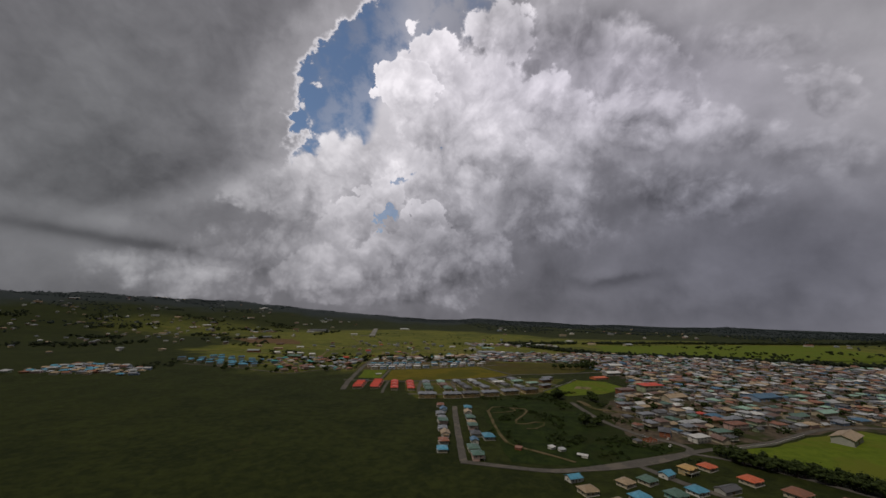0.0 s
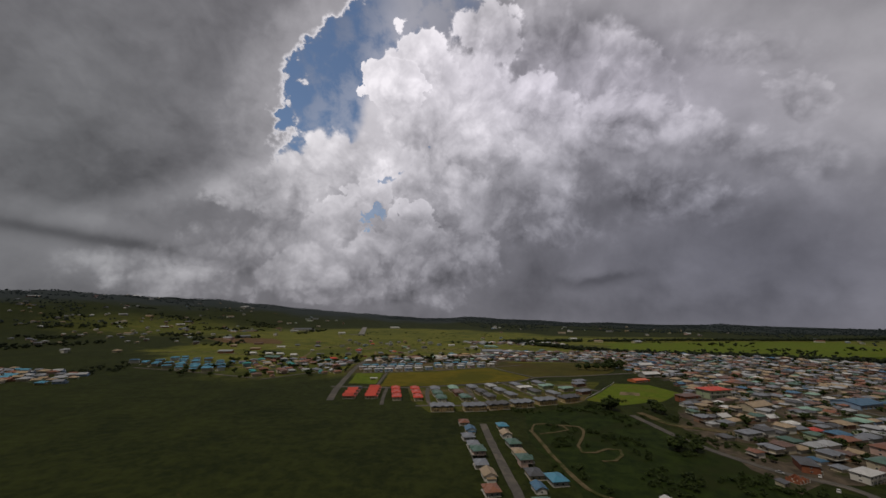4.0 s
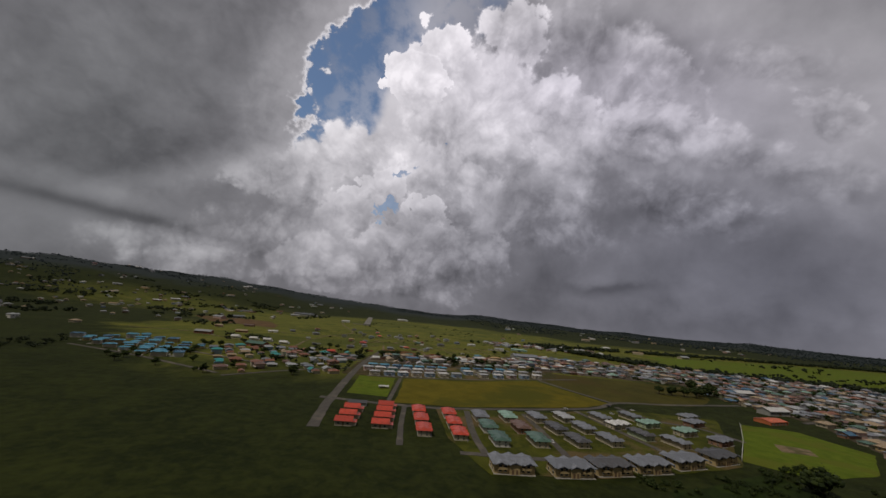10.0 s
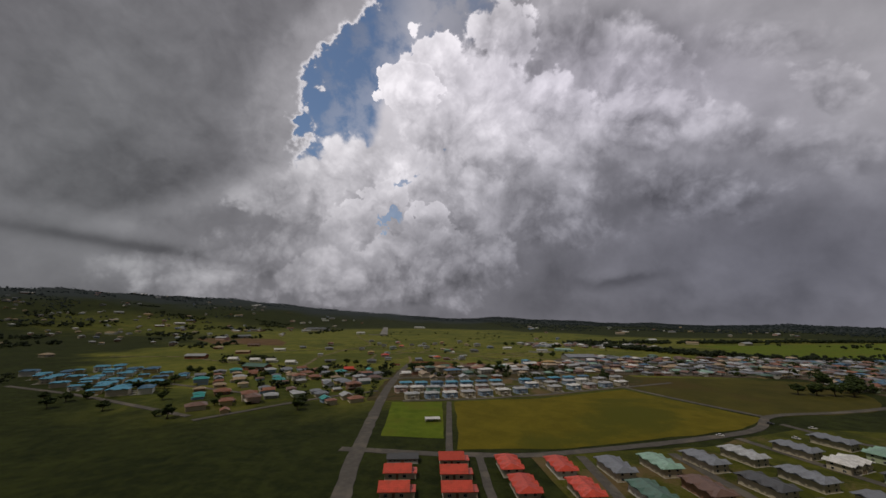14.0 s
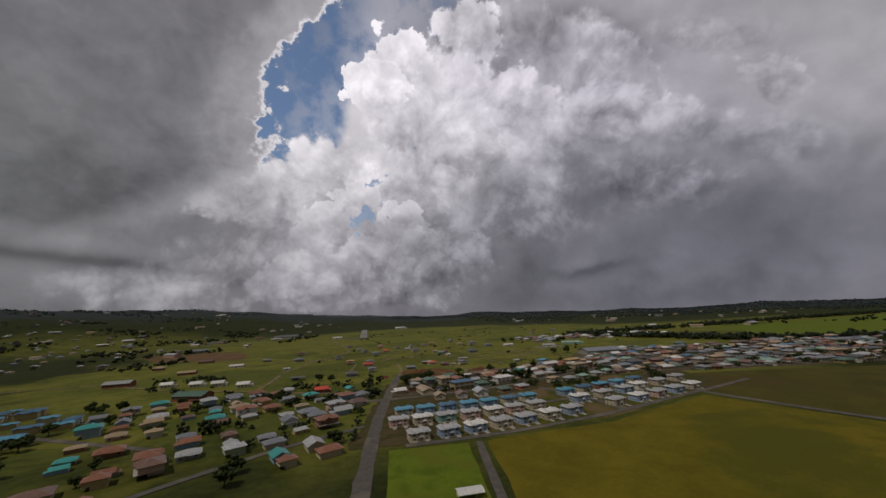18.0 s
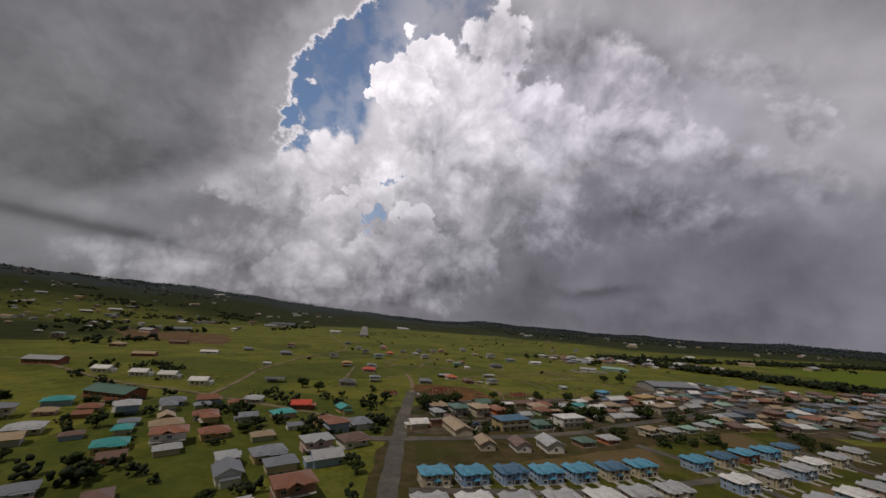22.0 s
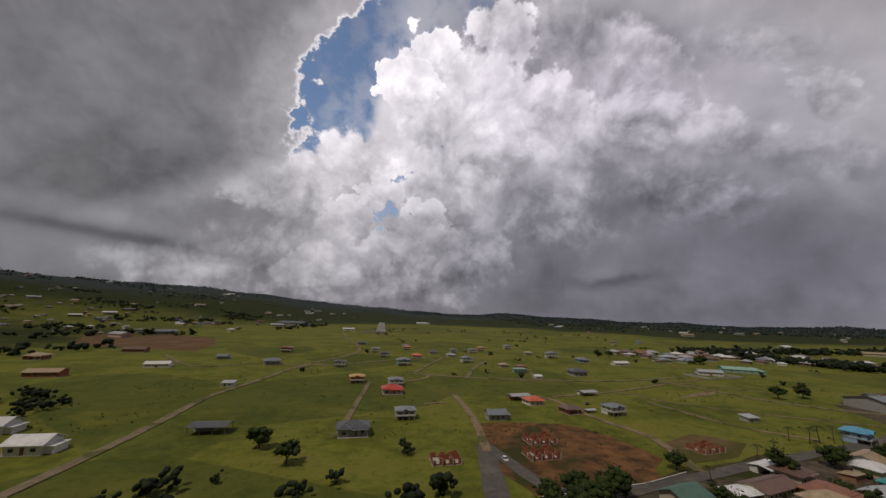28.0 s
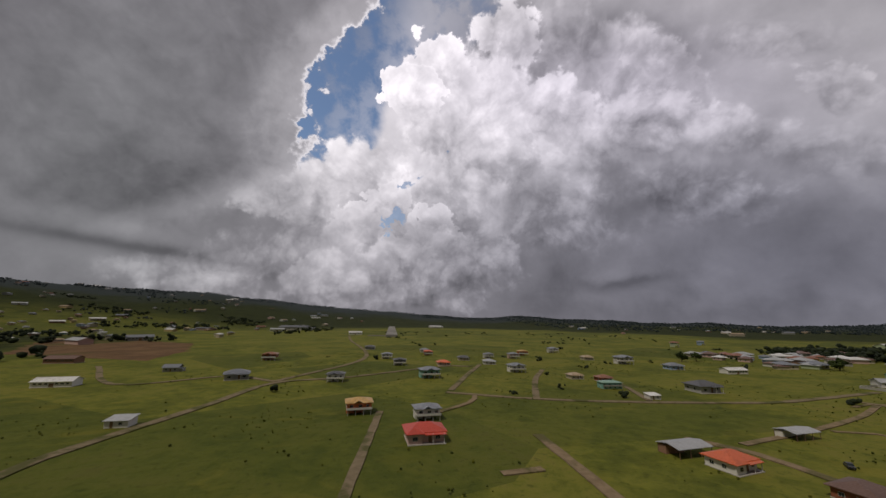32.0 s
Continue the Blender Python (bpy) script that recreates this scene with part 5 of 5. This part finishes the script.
rest = fill(WEST_ROWS, 30, 20, 18, ["duplex"], ["sky", "blue", "sky"], ["cream", "yellow", "cream", "white"], 13, 0.95, (-400, 800), "in long rows", "blue-roofed row houses", limit=24)
joined("far_row_houses", "rows of cream townhouses with blue roofs", rest)
rest = fill(WEST_MIX, 34, 19, 20, ["bungalow", "cottage", "bungalow", "villa"], ["rust", "brown", "grey", "pale", "tan", "grey", "pale", "rust", "teal"], MIX_WALLS, 14, 0.75, (-200, 800), "west of the avenue", "houses west of the avenue", limit=60)
joined("far_west_houses", "small houses with red and blue roofs", rest)
rest = fill(FAR_WEST, 20, 18, 20, ["bungalow", "cottage"], ["sky", "tan", "rust", "pale", "grey", "tan"], MIX_WALLS, 15, 0.85, (-550, 680), "in a settlement", "distant settlement houses", limit=20)
joined("far_settlement_houses", "distant houses with pale and blue roofs", rest)
house("hall", -540, 1050, 8, "brick", "pale", "beside a wide yard", size=1.1)
house("hall", -372, 930, -12, "brick", "green", "in a housing district", size=1.2)
for x, y in ((-460, 1022), (-420, 1014), (-392, 1010), (-352, 990)):
    house("cottage", x, y, 10, "white", "white", "in a housing district", "white-roofed sheds", 1.3)

# airfield buildings
house("warehouse", -770, 2240, 4, "grey", "dark", "at the airfield", size=1.9)
house("warehouse", -300, 2750, 4, "white", "white", "far across the airfield", size=1.2)
house("hall", -480, 1960, 10, "white", "white", "beside the airfield", size=1.2)
house("warehouse", -1010, 2120, -10, "brown", "dark", "beside a paved yard", size=1.1)
far = []
r_far = random.Random(8)
for k in range(260):
    x, y = r_far.uniform(-2600, 1800), r_far.uniform(1500, 3300)
    if (x < -700 and r_far.random() < 0.9) or (x > 350 and r_far.random() < 0.35) or (abs(x + 100) < 260 and 1480 < y < 1800 and r_far.random() < 0.3) or (abs(x - 250) < 200 and 1350 < y < 1700):
        if free(x, y, 9):
            far.append((r_far.choice(["bungalow", "villa", "hall"]), x, y, r_far.uniform(0, 180), r_far.choice(MIX_WALLS), r_far.choice(["pale", "white", "grey", "rust", "tan", "pale"]), r_far.uniform(1.0, 1.5)))
for k in range(150):
    a = r_far.uniform(0, 1)
    x, y = -900 - 1900 * a + r_far.uniform(-300, 300), 900 + 1400 * r_far.random()
    far.append((r_far.choice(["bungalow", "villa"]), x, y, r_far.uniform(0, 180), r_far.choice(MIX_WALLS), r_far.choice(["pale", "white", "grey", "tan"]), r_far.uniform(1.0, 1.4)))
for k in range(70):
    far.append(("bungalow", r_far.uniform(90, 420), r_far.uniform(1330, 1480), r_far.uniform(0, 180), r_far.choice(MIX_WALLS), r_far.choice(["pale", "white", "grey", "rust", "brown"]), r_far.uniform(0.9, 1.5)))
joined("scattered_far_houses", "scattered distant houses among trees", far)

# ---- trees ----
_t = (1 + 5 ** 0.5) / 2
_ico = np.array([(-1, _t, 0), (1, _t, 0), (-1, -_t, 0), (1, -_t, 0), (0, -1, _t), (0, 1, _t), (0, -1, -_t), (0, 1, -_t), (_t, 0, -1), (_t, 0, 1), (-_t, 0, -1), (-_t, 0, 1)]) / math.hypot(1, _t)
_icof = np.array([(0, 11, 5), (0, 5, 1), (0, 1, 7), (0, 7, 10), (0, 10, 11), (1, 5, 9), (5, 11, 4), (11, 10, 2), (10, 7, 6), (7, 1, 8), (3, 9, 4), (3, 4, 2), (3, 2, 6), (3, 6, 8), (3, 8, 9), (4, 9, 5), (2, 4, 11), (6, 2, 10), (8, 6, 7), (9, 8, 1)])
rs = np.random.RandomState(3)


def clumps(centres, sizes, flat=0.75):
    """Ragged clumps of foliage round the centres: vertices and triangles."""
    n = len(centres)
    v = _ico[None] * (1 + 0.45 * (rs.rand(n, 12, 1) - 0.5)) * sizes[:, None, None] * np.array([1, 1, flat])
    ang = rs.rand(n) * 6.28
    c, s = np.cos(ang)[:, None], np.sin(ang)[:, None]
    v = np.stack([v[..., 0] * c - v[..., 1] * s, v[..., 0] * s + v[..., 1] * c, v[..., 2]], -1) + centres[:, None]
    f = _icof[None] + 12 * np.arange(n)[:, None, None]
    return v.reshape(-1, 3), f.reshape(-1, 3)


def leaf_cards(centres, size):
    """Small bent leaf sprays, two triangles each."""
    n = len(centres)
    a, b = rs.randn(n, 3), rs.randn(n, 3)
    a /= np.linalg.norm(a, axis=1)[:, None]
    b -= (a * b).sum(1)[:, None] * a
    b /= np.linalg.norm(b, axis=1)[:, None]
    s = size * (0.6 + 0.8 * rs.rand(n, 1))
    v = np.stack([centres - a * s, centres + b * s * 0.6, centres + a * s, centres - b * s * 0.6], 1)
    f = np.arange(n)[:, None] * 4 + np.array([0, 1, 2, 3])
    return v.reshape(-1, 3), f


def tri_mesh(name, v, tris, quads, mat):
    me = bpy.data.meshes.new(name)
    nt, nq = len(tris), len(quads)
    me.vertices.add(len(v))
    me.vertices.foreach_set("co", np.asarray(v, dtype=np.float32).ravel())
    loops = np.concatenate([np.asarray(tris).ravel(), np.asarray(quads).ravel()]).astype(np.int32)
    me.loops.add(len(loops))
    me.loops.foreach_set("vertex_index", loops)
    me.polygons.add(nt + nq)
    start = np.concatenate([np.arange(nt) * 3, nt * 3 + np.arange(nq) * 4]).astype(np.int32)
    me.polygons.foreach_set("loop_start", start)
    me.materials.append(mat)
    me.update(calc_edges=True)
    me.validate()
    return me


def limb(b, p, q, r0, r1, n=6):
    """A tapered round piece from p to q."""
    p, q = Vector(p), Vector(q)
    d = (q - p).normalized()
    a = d.orthogonal().normalized()
    c = d.cross(a)
    v = [tuple(p + (a * math.cos(6.2832 * k / n) + c * math.sin(6.2832 * k / n)) * r0) for k in range(n)]
    v += [tuple(q + (a * math.cos(6.2832 * k / n) + c * math.sin(6.2832 * k / n)) * r1) for k in range(n)]
    b.add(v, [(k, (k + 1) % n, n + (k + 1) % n, n + k) for k in range(n)] + [tuple(range(n - 1, -1, -1)), tuple(range(n, 2 * n))])


def tree_meshes(k):
    """A broad tropical tree: trunk with limbs, and an uneven crown of clumps and sprays."""
    r = random.Random(50 + k)
    h = 7.0 + k % 3
    b = Build()
    limb(b, (0, 0, -0.3), (0.1, 0.05, h * 0.3), 0.38, 0.28, 8)
    tips = []
    for j in range(7):
        a = j * 0.9 + r.uniform(-0.3, 0.3)
        q = (math.cos(a) * r.uniform(1.6, 3.0), math.sin(a) * r.uniform(1.6, 3.0), h * r.uniform(0.42, 0.80))
        limb(b, (0.1, 0.05, h * 0.28), q, 0.17, 0.06, 5)
        tips.append(q)
    trunk = b.mesh("trunk", BARK)
    centres = []
    for q in tips + [(0, 0, h * 0.85), (0.4, -0.3, h * 0.6)]:
        for j in range(9):
            centres.append((q[0] * 1.15 + r.gauss(0, 0.8), q[1] * 1.15 + r.gauss(0, 0.8), q[2] + r.gauss(0.2, 0.6)))
    centres = np.array(centres)
    v, f = clumps(centres, 0.65 + 0.75 * rs.rand(len(centres)))
    cards = centres[rs.randint(0, len(centres), 620)] + rs.randn(620, 3) * 0.8
    v2, f2 = leaf_cards(cards, 0.34)
    return trunk, tri_mesh("crown", np.concatenate([v, v2]), f, f2 + len(v), LEAF)


TREES = [tree_meshes(k) for k in range(4)]


def tree(x, y, size, k=0, label="dark green broad-crowned tree", rot=0.0):
    top = tagged(new("tree"), label, "tree", "broad trees")
    top.matrix_basis = pose(x, y, max(0, height(x, y)), 0, 0, rot) @ Matrix.Diagonal((size, size, size, 1))
    for name, me in zip(("trunk", "crown"), TREES[k % 4]):
        new(name, me).parent = top


def palm_mesh():
    b = Build()
    pts = [(0, 0, -0.3), (0.2, 0.0, 2.5), (0.5, 0.1, 5.0), (0.6, 0.2, 7.4)]
    for p, q in zip(pts, pts[1:]):
        limb(b, p, q, 0.22 - p[2] * 0.012, 0.22 - q[2] * 0.012)
    trunk = b.mesh("trunk", BARK)
    r = random.Random(9)
    v, f = [], []
    for j in range(15):
        a, lift = j * 2.4, r.uniform(0.2, 0.9)
        for s in range(9):
            t0, t1 = s / 9, (s + 1) / 9
            p0, p1 = [Vector((math.cos(a) * 2.9 * t, math.sin(a) * 2.9 * t, lift * 2.2 * t - 2.6 * t * t)) + Vector((0.6, 0.2, 7.4)) for t in (t0, t1)]
            side = Vector((-math.sin(a), math.cos(a), -0.5))
            for o in (-1, 1):
                w = (0.75 * math.sin(math.pi * min(0.95, t0 + 0.12))) * o
                n = len(v)
                q = Vector((side.x * w, side.y * w, -abs(w) * 0.5))
                v += [tuple(p0), tuple(p0 + (p1 - p0) * 0.7), tuple(p0 + (p1 - p0) * 1.1 + q)]
                f.append((n, n + 1, n + 2))
    return trunk, mesh_of("crown", v, f, [FROND])


PALM = palm_mesh()


def palm(x, y, size, rot):
    top = tagged(new("palm_tree"), "tall coconut palm with drooping fronds", "palm", "palms")
    top.matrix_basis = pose(x, y, 0, 0, 0, rot) @ Matrix.Diagonal((size, size, size, 1))
    for name, me in zip(("trunk", "crown"), PALM):
        new(name, me).parent = top


rt = random.Random(31)
for x, y, s in ((155, 517, 1.8), (201, 513, 1.6), (159, 521, 1.4), (150, 404, 1.4), (148, 404, 1.1), (163, 402, 1.1), (202, 503, 1.0), (255, 803, 1.6), (285, 797, 1.7), (300, 812, 1.6), (315, 820, 1.7), (330, 836, 1.6), (345, 850, 1.5), (270, 800, 1.5), (240, 806, 1.3), (322, 862, 1.5), (338, 880, 1.5),
                (-161, 944, 1.2), (-152, 950, 1.2), (-144, 958, 1.1), (-136, 964, 1.2), (-148, 966, 1.0), (-158, 960, 0.9), (65, 1126, 1.1), (88, 1130, 1.2), (-62, 986, 1.0), (-32, 996, 1.1), (-6, 999, 1.0), (38, 1020, 1.0), (-53, 940, 1.1), (-44, 936, 1.0), (-36, 938, 1.1), (6, 949, 1.0), (14, 952, 1.0), (-26, 944, 0.9), (-100, 990, 0.8),
                (-250, 985, 1.0), (-268, 1000, 1.1), (150, 1330, 1.4), (165, 1345, 1.2), (40, 1390, 1.3), (60, 1396, 1.2)):
    tree(x, y, s, rt.randrange(4), rot=rt.uniform(0, 360))
hedge = list(along([(222, 314), (238, 294), (258, 279), (276, 254), (292, 228)], 2.6))
for k, (x, y, _) in enumerate(hedge):
    x, y = x + 5 + rt.uniform(-5, 5), y + 3 + rt.uniform(-5, 5)
    tree(x, y, rt.uniform(0.8, 1.35), k, "dense dark tree in a hedge row beside a field", rt.uniform(0, 360))
for x, y, s in ((-14, 1024, 1.0), (-8, 1025, 1.1), (-4, 1018, 0.95), (-20, 1028, 0.9), (-60, 1000, 0.9), (-46, 1008, 0.8), (4, 1030, 0.9), (-40, 975, 0.9), (300, 480, 1.0), (330, 420, 1.1), (280, 420, 0.9), (-95, 978, 0.8)):
    palm(x, y, s, rt.uniform(0, 360))
made = 0
while made < 110:
    x, y = rt.uniform(190, 700), rt.uniform(360, 1080)
    if (inside(x, y, TOWN) or inside(x, y, MIDTOWN)) and free(x, y, 2.2):
        tree(x, y, rt.uniform(0.5, 1.0), made, "green yard tree between town houses", rt.uniform(0, 360))
        made += 1
made = 0
while made < 40:
    x, y = rt.uniform(-480, -180), rt.uniform(690, 930)
    if free(x, y, 2.5):
        tree(x, y, rt.uniform(0.6, 1.1), made, "dark tree among small houses", rt.uniform(0, 360))
        made += 1


def woods(name, label, spots, size, per=6, mat=None, sprays=0):
    """A wood or thicket that nobody could count."""
    p = np.array(spots)
    n = len(p)
    s = size * (0.6 + 0.8 * rs.rand(n))
    c = np.repeat(p, per, 0) + rs.randn(n * per, 3) * np.repeat(s, per)[:, None] * np.array([0.5, 0.5, 0.28])
    c[:, 2] += np.repeat(s, per) * 0.75
    v, f = clumps(c, np.repeat(s, per) * (0.28 + 0.32 * rs.rand(n * per)) * (6 / max(6, per)) ** 0.5, 0.85)
    quads = np.zeros((0, 4), int)
    if sprays:
        around = np.repeat(c, sprays, 0) + rs.randn(len(c) * sprays, 3) * np.repeat(np.repeat(s, per), sprays)[:, None] * 0.30
        w, quads = leaf_cards(around, 0.32)
        quads = quads + len(v)
        v = np.concatenate([v, w])
    tagged(new(name, tri_mesh(name, v, f, quads, mat or LEAF_FAR)), label, "trees", kind="stuff")


def belt(line, width, count, seed):
    r = random.Random(seed)
    out = []
    pts = smooth_line(line, 20)
    for k in range(count):
        x, y = pts[r.randrange(len(pts))]
        x, y = x + r.uniform(-1, 1) * width / 2 + r.uniform(-12, 12), y + r.uniform(-1, 1) * width / 2
        if free(x, y, 3):
            out.append((x, y, max(0, height(x, y))))
    return out


def scatter(count, x0, x1, y0, y1, seed, density=0.0, scale=0.004, avoid=True):
    r = random.Random(seed)
    out = []
    while len(out) < count:
        x, y = r.uniform(x0, x1), r.uniform(y0, y1)
        if noise.noise((x * scale, y * scale, seed)) > density and (not avoid or free(x, y, 4)):
            out.append((x, y, max(0, height(x, y))))
    return out


tufts = []
rg = random.Random(77)
while len(tufts) < 2600:
    x, y = rg.uniform(-420, 160), rg.uniform(1010, 1520)
    if noise.noise((x * 0.02, y * 0.02, 4)) + 0.6 * noise.noise((x * 0.1, y * 0.1, 9)) > 0.1 and all(near_line(x, y, line) > w / 2 + 0.8 for line, w in ROADS if abs(line[0][0] - x) < 400):
        tufts.append((x, y, -0.1))
woods("grass_tufts", "rank tufts of grass and weeds on the plain", tufts, 0.75, 1, leaves("tuft", (0.030, 0.045, 0.008), (0.115, 0.120, 0.014)))
hill = []
woods("tree_belt", "long dark belt of trees behind the town", belt([(250, 1500), (430, 1180), (560, 1090), (760, 1030), (1130, 890), (1500, 860)], 45, 1300, 1), 5.5)
woods("tree_belt", "dark belt of trees at the far edge of a pasture", belt([(260, 1500), (600, 1560), (1000, 1640), (1600, 1720), (2300, 1800)], 40, 700, 2), 6)
woods("west_thicket", "dark trees and thickets on the western plain", scatter(640, -2200, -640, 1080, 2600, 3, 0.16), 6.5)
woods("west_thicket", "dark bushes among western houses", scatter(120, -620, -180, 690, 1080, 5, 0.1), 3.6, 16)
woods("plain_bushes", "scattered low bushes on the grass", scatter(120, -420, 260, 1180, 2200, 6, 0.15, 0.01), 2.4)
yard_bushes = [q for q in scatter(1500, 190, 1000, 350, 1120, 17, -0.3, 0.02, False) if (inside(q[0], q[1], TOWN) or inside(q[0], q[1], MIDTOWN)) and free(q[0], q[1], 0.6)]
woods("town_bushes", "dark bushes and fruit trees between town yards", yard_bushes, 3.2, 14, LEAF, 4)
village_bushes = [q for q in scatter(240, -165, 110, 885, 990, 18, -0.1, 0.03, False) if free(q[0], q[1], 0.8) and q[1] < 962 + (q[0] + 165) * 0.2]
woods("village_bushes", "dark bushes between village yards", village_bushes, 2.8, 18, LEAF, 8)
woods("pasture_trees", "scattered trees on the far pasture", scatter(140, 520, 2200, 1000, 1650, 19, 0.05, 0.004), 5, 6)
woods("meadow_bushes", "rank bushes at the meadow's edge", scatter(420, 40, 210, 300, 560, 7, 0.12, 0.03), 1.5, 12, LEAF, 6)
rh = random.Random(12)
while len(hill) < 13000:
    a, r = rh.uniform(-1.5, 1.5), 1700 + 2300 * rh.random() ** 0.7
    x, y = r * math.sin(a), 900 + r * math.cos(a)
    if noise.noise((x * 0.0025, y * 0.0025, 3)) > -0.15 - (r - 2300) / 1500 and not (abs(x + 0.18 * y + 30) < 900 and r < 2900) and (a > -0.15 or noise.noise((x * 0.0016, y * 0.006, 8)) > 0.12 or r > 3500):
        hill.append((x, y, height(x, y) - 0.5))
woods("hill_woods", "wooded hills along the horizon, coloured blue-grey as by haze", hill, 7, 2, LEAF_HAZED)

# ---- vehicles ----
PAINTS = [plain("car_" + n, c, tuple(v * 1.1 for v in c), 1, 0.3, relief=0.0) for n, c in (("white", (0.7, 0.7, 0.7)), ("silver", (0.4, 0.41, 0.42)), ("red", (0.35, 0.03, 0.03)), ("blue", (0.04, 0.08, 0.25)), ("black", (0.02, 0.02, 0.022)))]


def car_parts():
    body = Build().prism([(-2.1, 0.35), (-2.1, 0.85), (-1.3, 0.95), (1.7, 0.95), (2.1, 0.8), (2.1, 0.35)], -0.85, 0.85)
    cabin = Build().prism([(-1.2, 0.94), (-0.55, 1.45), (1.0, 1.45), (1.65, 0.94)], -0.76, 0.76)
    roof = Build().box(-0.72, -0.5, 1.44, 0.72, 0.95, 1.5)
    wheel = Build()
    n = 12
    wheel.add([(x, math.cos(6.2832 * k / n) * 0.32, math.sin(6.2832 * k / n) * 0.32) for x in (-0.1, 0.1) for k in range(n)], [(k, (k + 1) % n, n + (k + 1) % n, n + k) for k in range(n)] + [tuple(range(n - 1, -1, -1)), tuple(range(n, 2 * n))])
    return body.mesh("body", None), cabin.mesh("cabin_glass", glass()), roof.mesh("roof_panel", None), wheel.mesh("wheel", RUBBER)


CAR = car_parts()
for k, (x, y, rot, c, name) in enumerate((
    (200, 341, -50, 0, "white"), (190, 366, 30, 1, "silver"), (64, 672, 70, 0, "white"), (108, 668, 20, 0, "white"), (-8, 830, 30, 0, "white"), (-48, 800, -70, 1, "silver"), (20, 812, -65, 0, "white"), (-90, 790, -75, 2, "red"), (-105, 918, -75, 0, "white"),
    (-96, 917, -75, 1, "silver"), (-70, 930, -70, 0, "white"), (-118, 914, -75, 4, "black"), (30, 950, -60, 0, "white"), (-78, 945, 20, 1, "silver"), (-62, 944, 20, 3, "blue"), (-166, 994, 10, 0, "white"), (18, 570, 4, 0, "white"), (120, 700, 40, 4, "black"), (-20, 1006, -65, 3, "blue"),
    (-94, 1092, -30, 4, "black"), (-108, 919, -75, 0, "white"), (-100, 914, 20, 0, "white"), (-97, 913, 20, 0, "white"), (-94, 912, 20, 1, "silver"), (-126, 910, 100, 3, "blue"), (-122, 905, 100, 4, "black"), (-118, 899, 100, 1, "silver"), (-44, 938, -70, 0, "white"), (-30, 946, -70, 0, "white"), (84, 1000, 30, 0, "white"), (92, 1004, 30, 1, "silver"), (100, 1008, 30, 2, "red"), (60, 975, -60, 2, "red"), (210, 360, -50, 0, "white"), (140, 690, 60, 0, "white"), (-47, 596, 4, 1, "silver"), (-16, 858, -70, 0, "white"), (44, 868, 20, 1, "silver"))):
    top = tagged(new("car"), f"{name} parked car on a road or yard", "car", "parked cars")
    top.matrix_basis = pose(x, y, 0.14, 0, 0, rot)
    for part_name, me in (("body", CAR[0]), ("cabin_glass", CAR[1]), ("roof_panel", CAR[2])):
        ob = new(part_name, me)
        ob.parent = top
        if part_name != "cabin_glass":
            ob.material_slots[0].link = "OBJECT"
            ob.material_slots[0].material = PAINTS[c]
    for dx in (-0.8, 0.8):
        for dy in (-1.3, 1.3):
            w = new("wheel", CAR[3])
            w.parent, w.location = top, (dx, dy, 0.32)
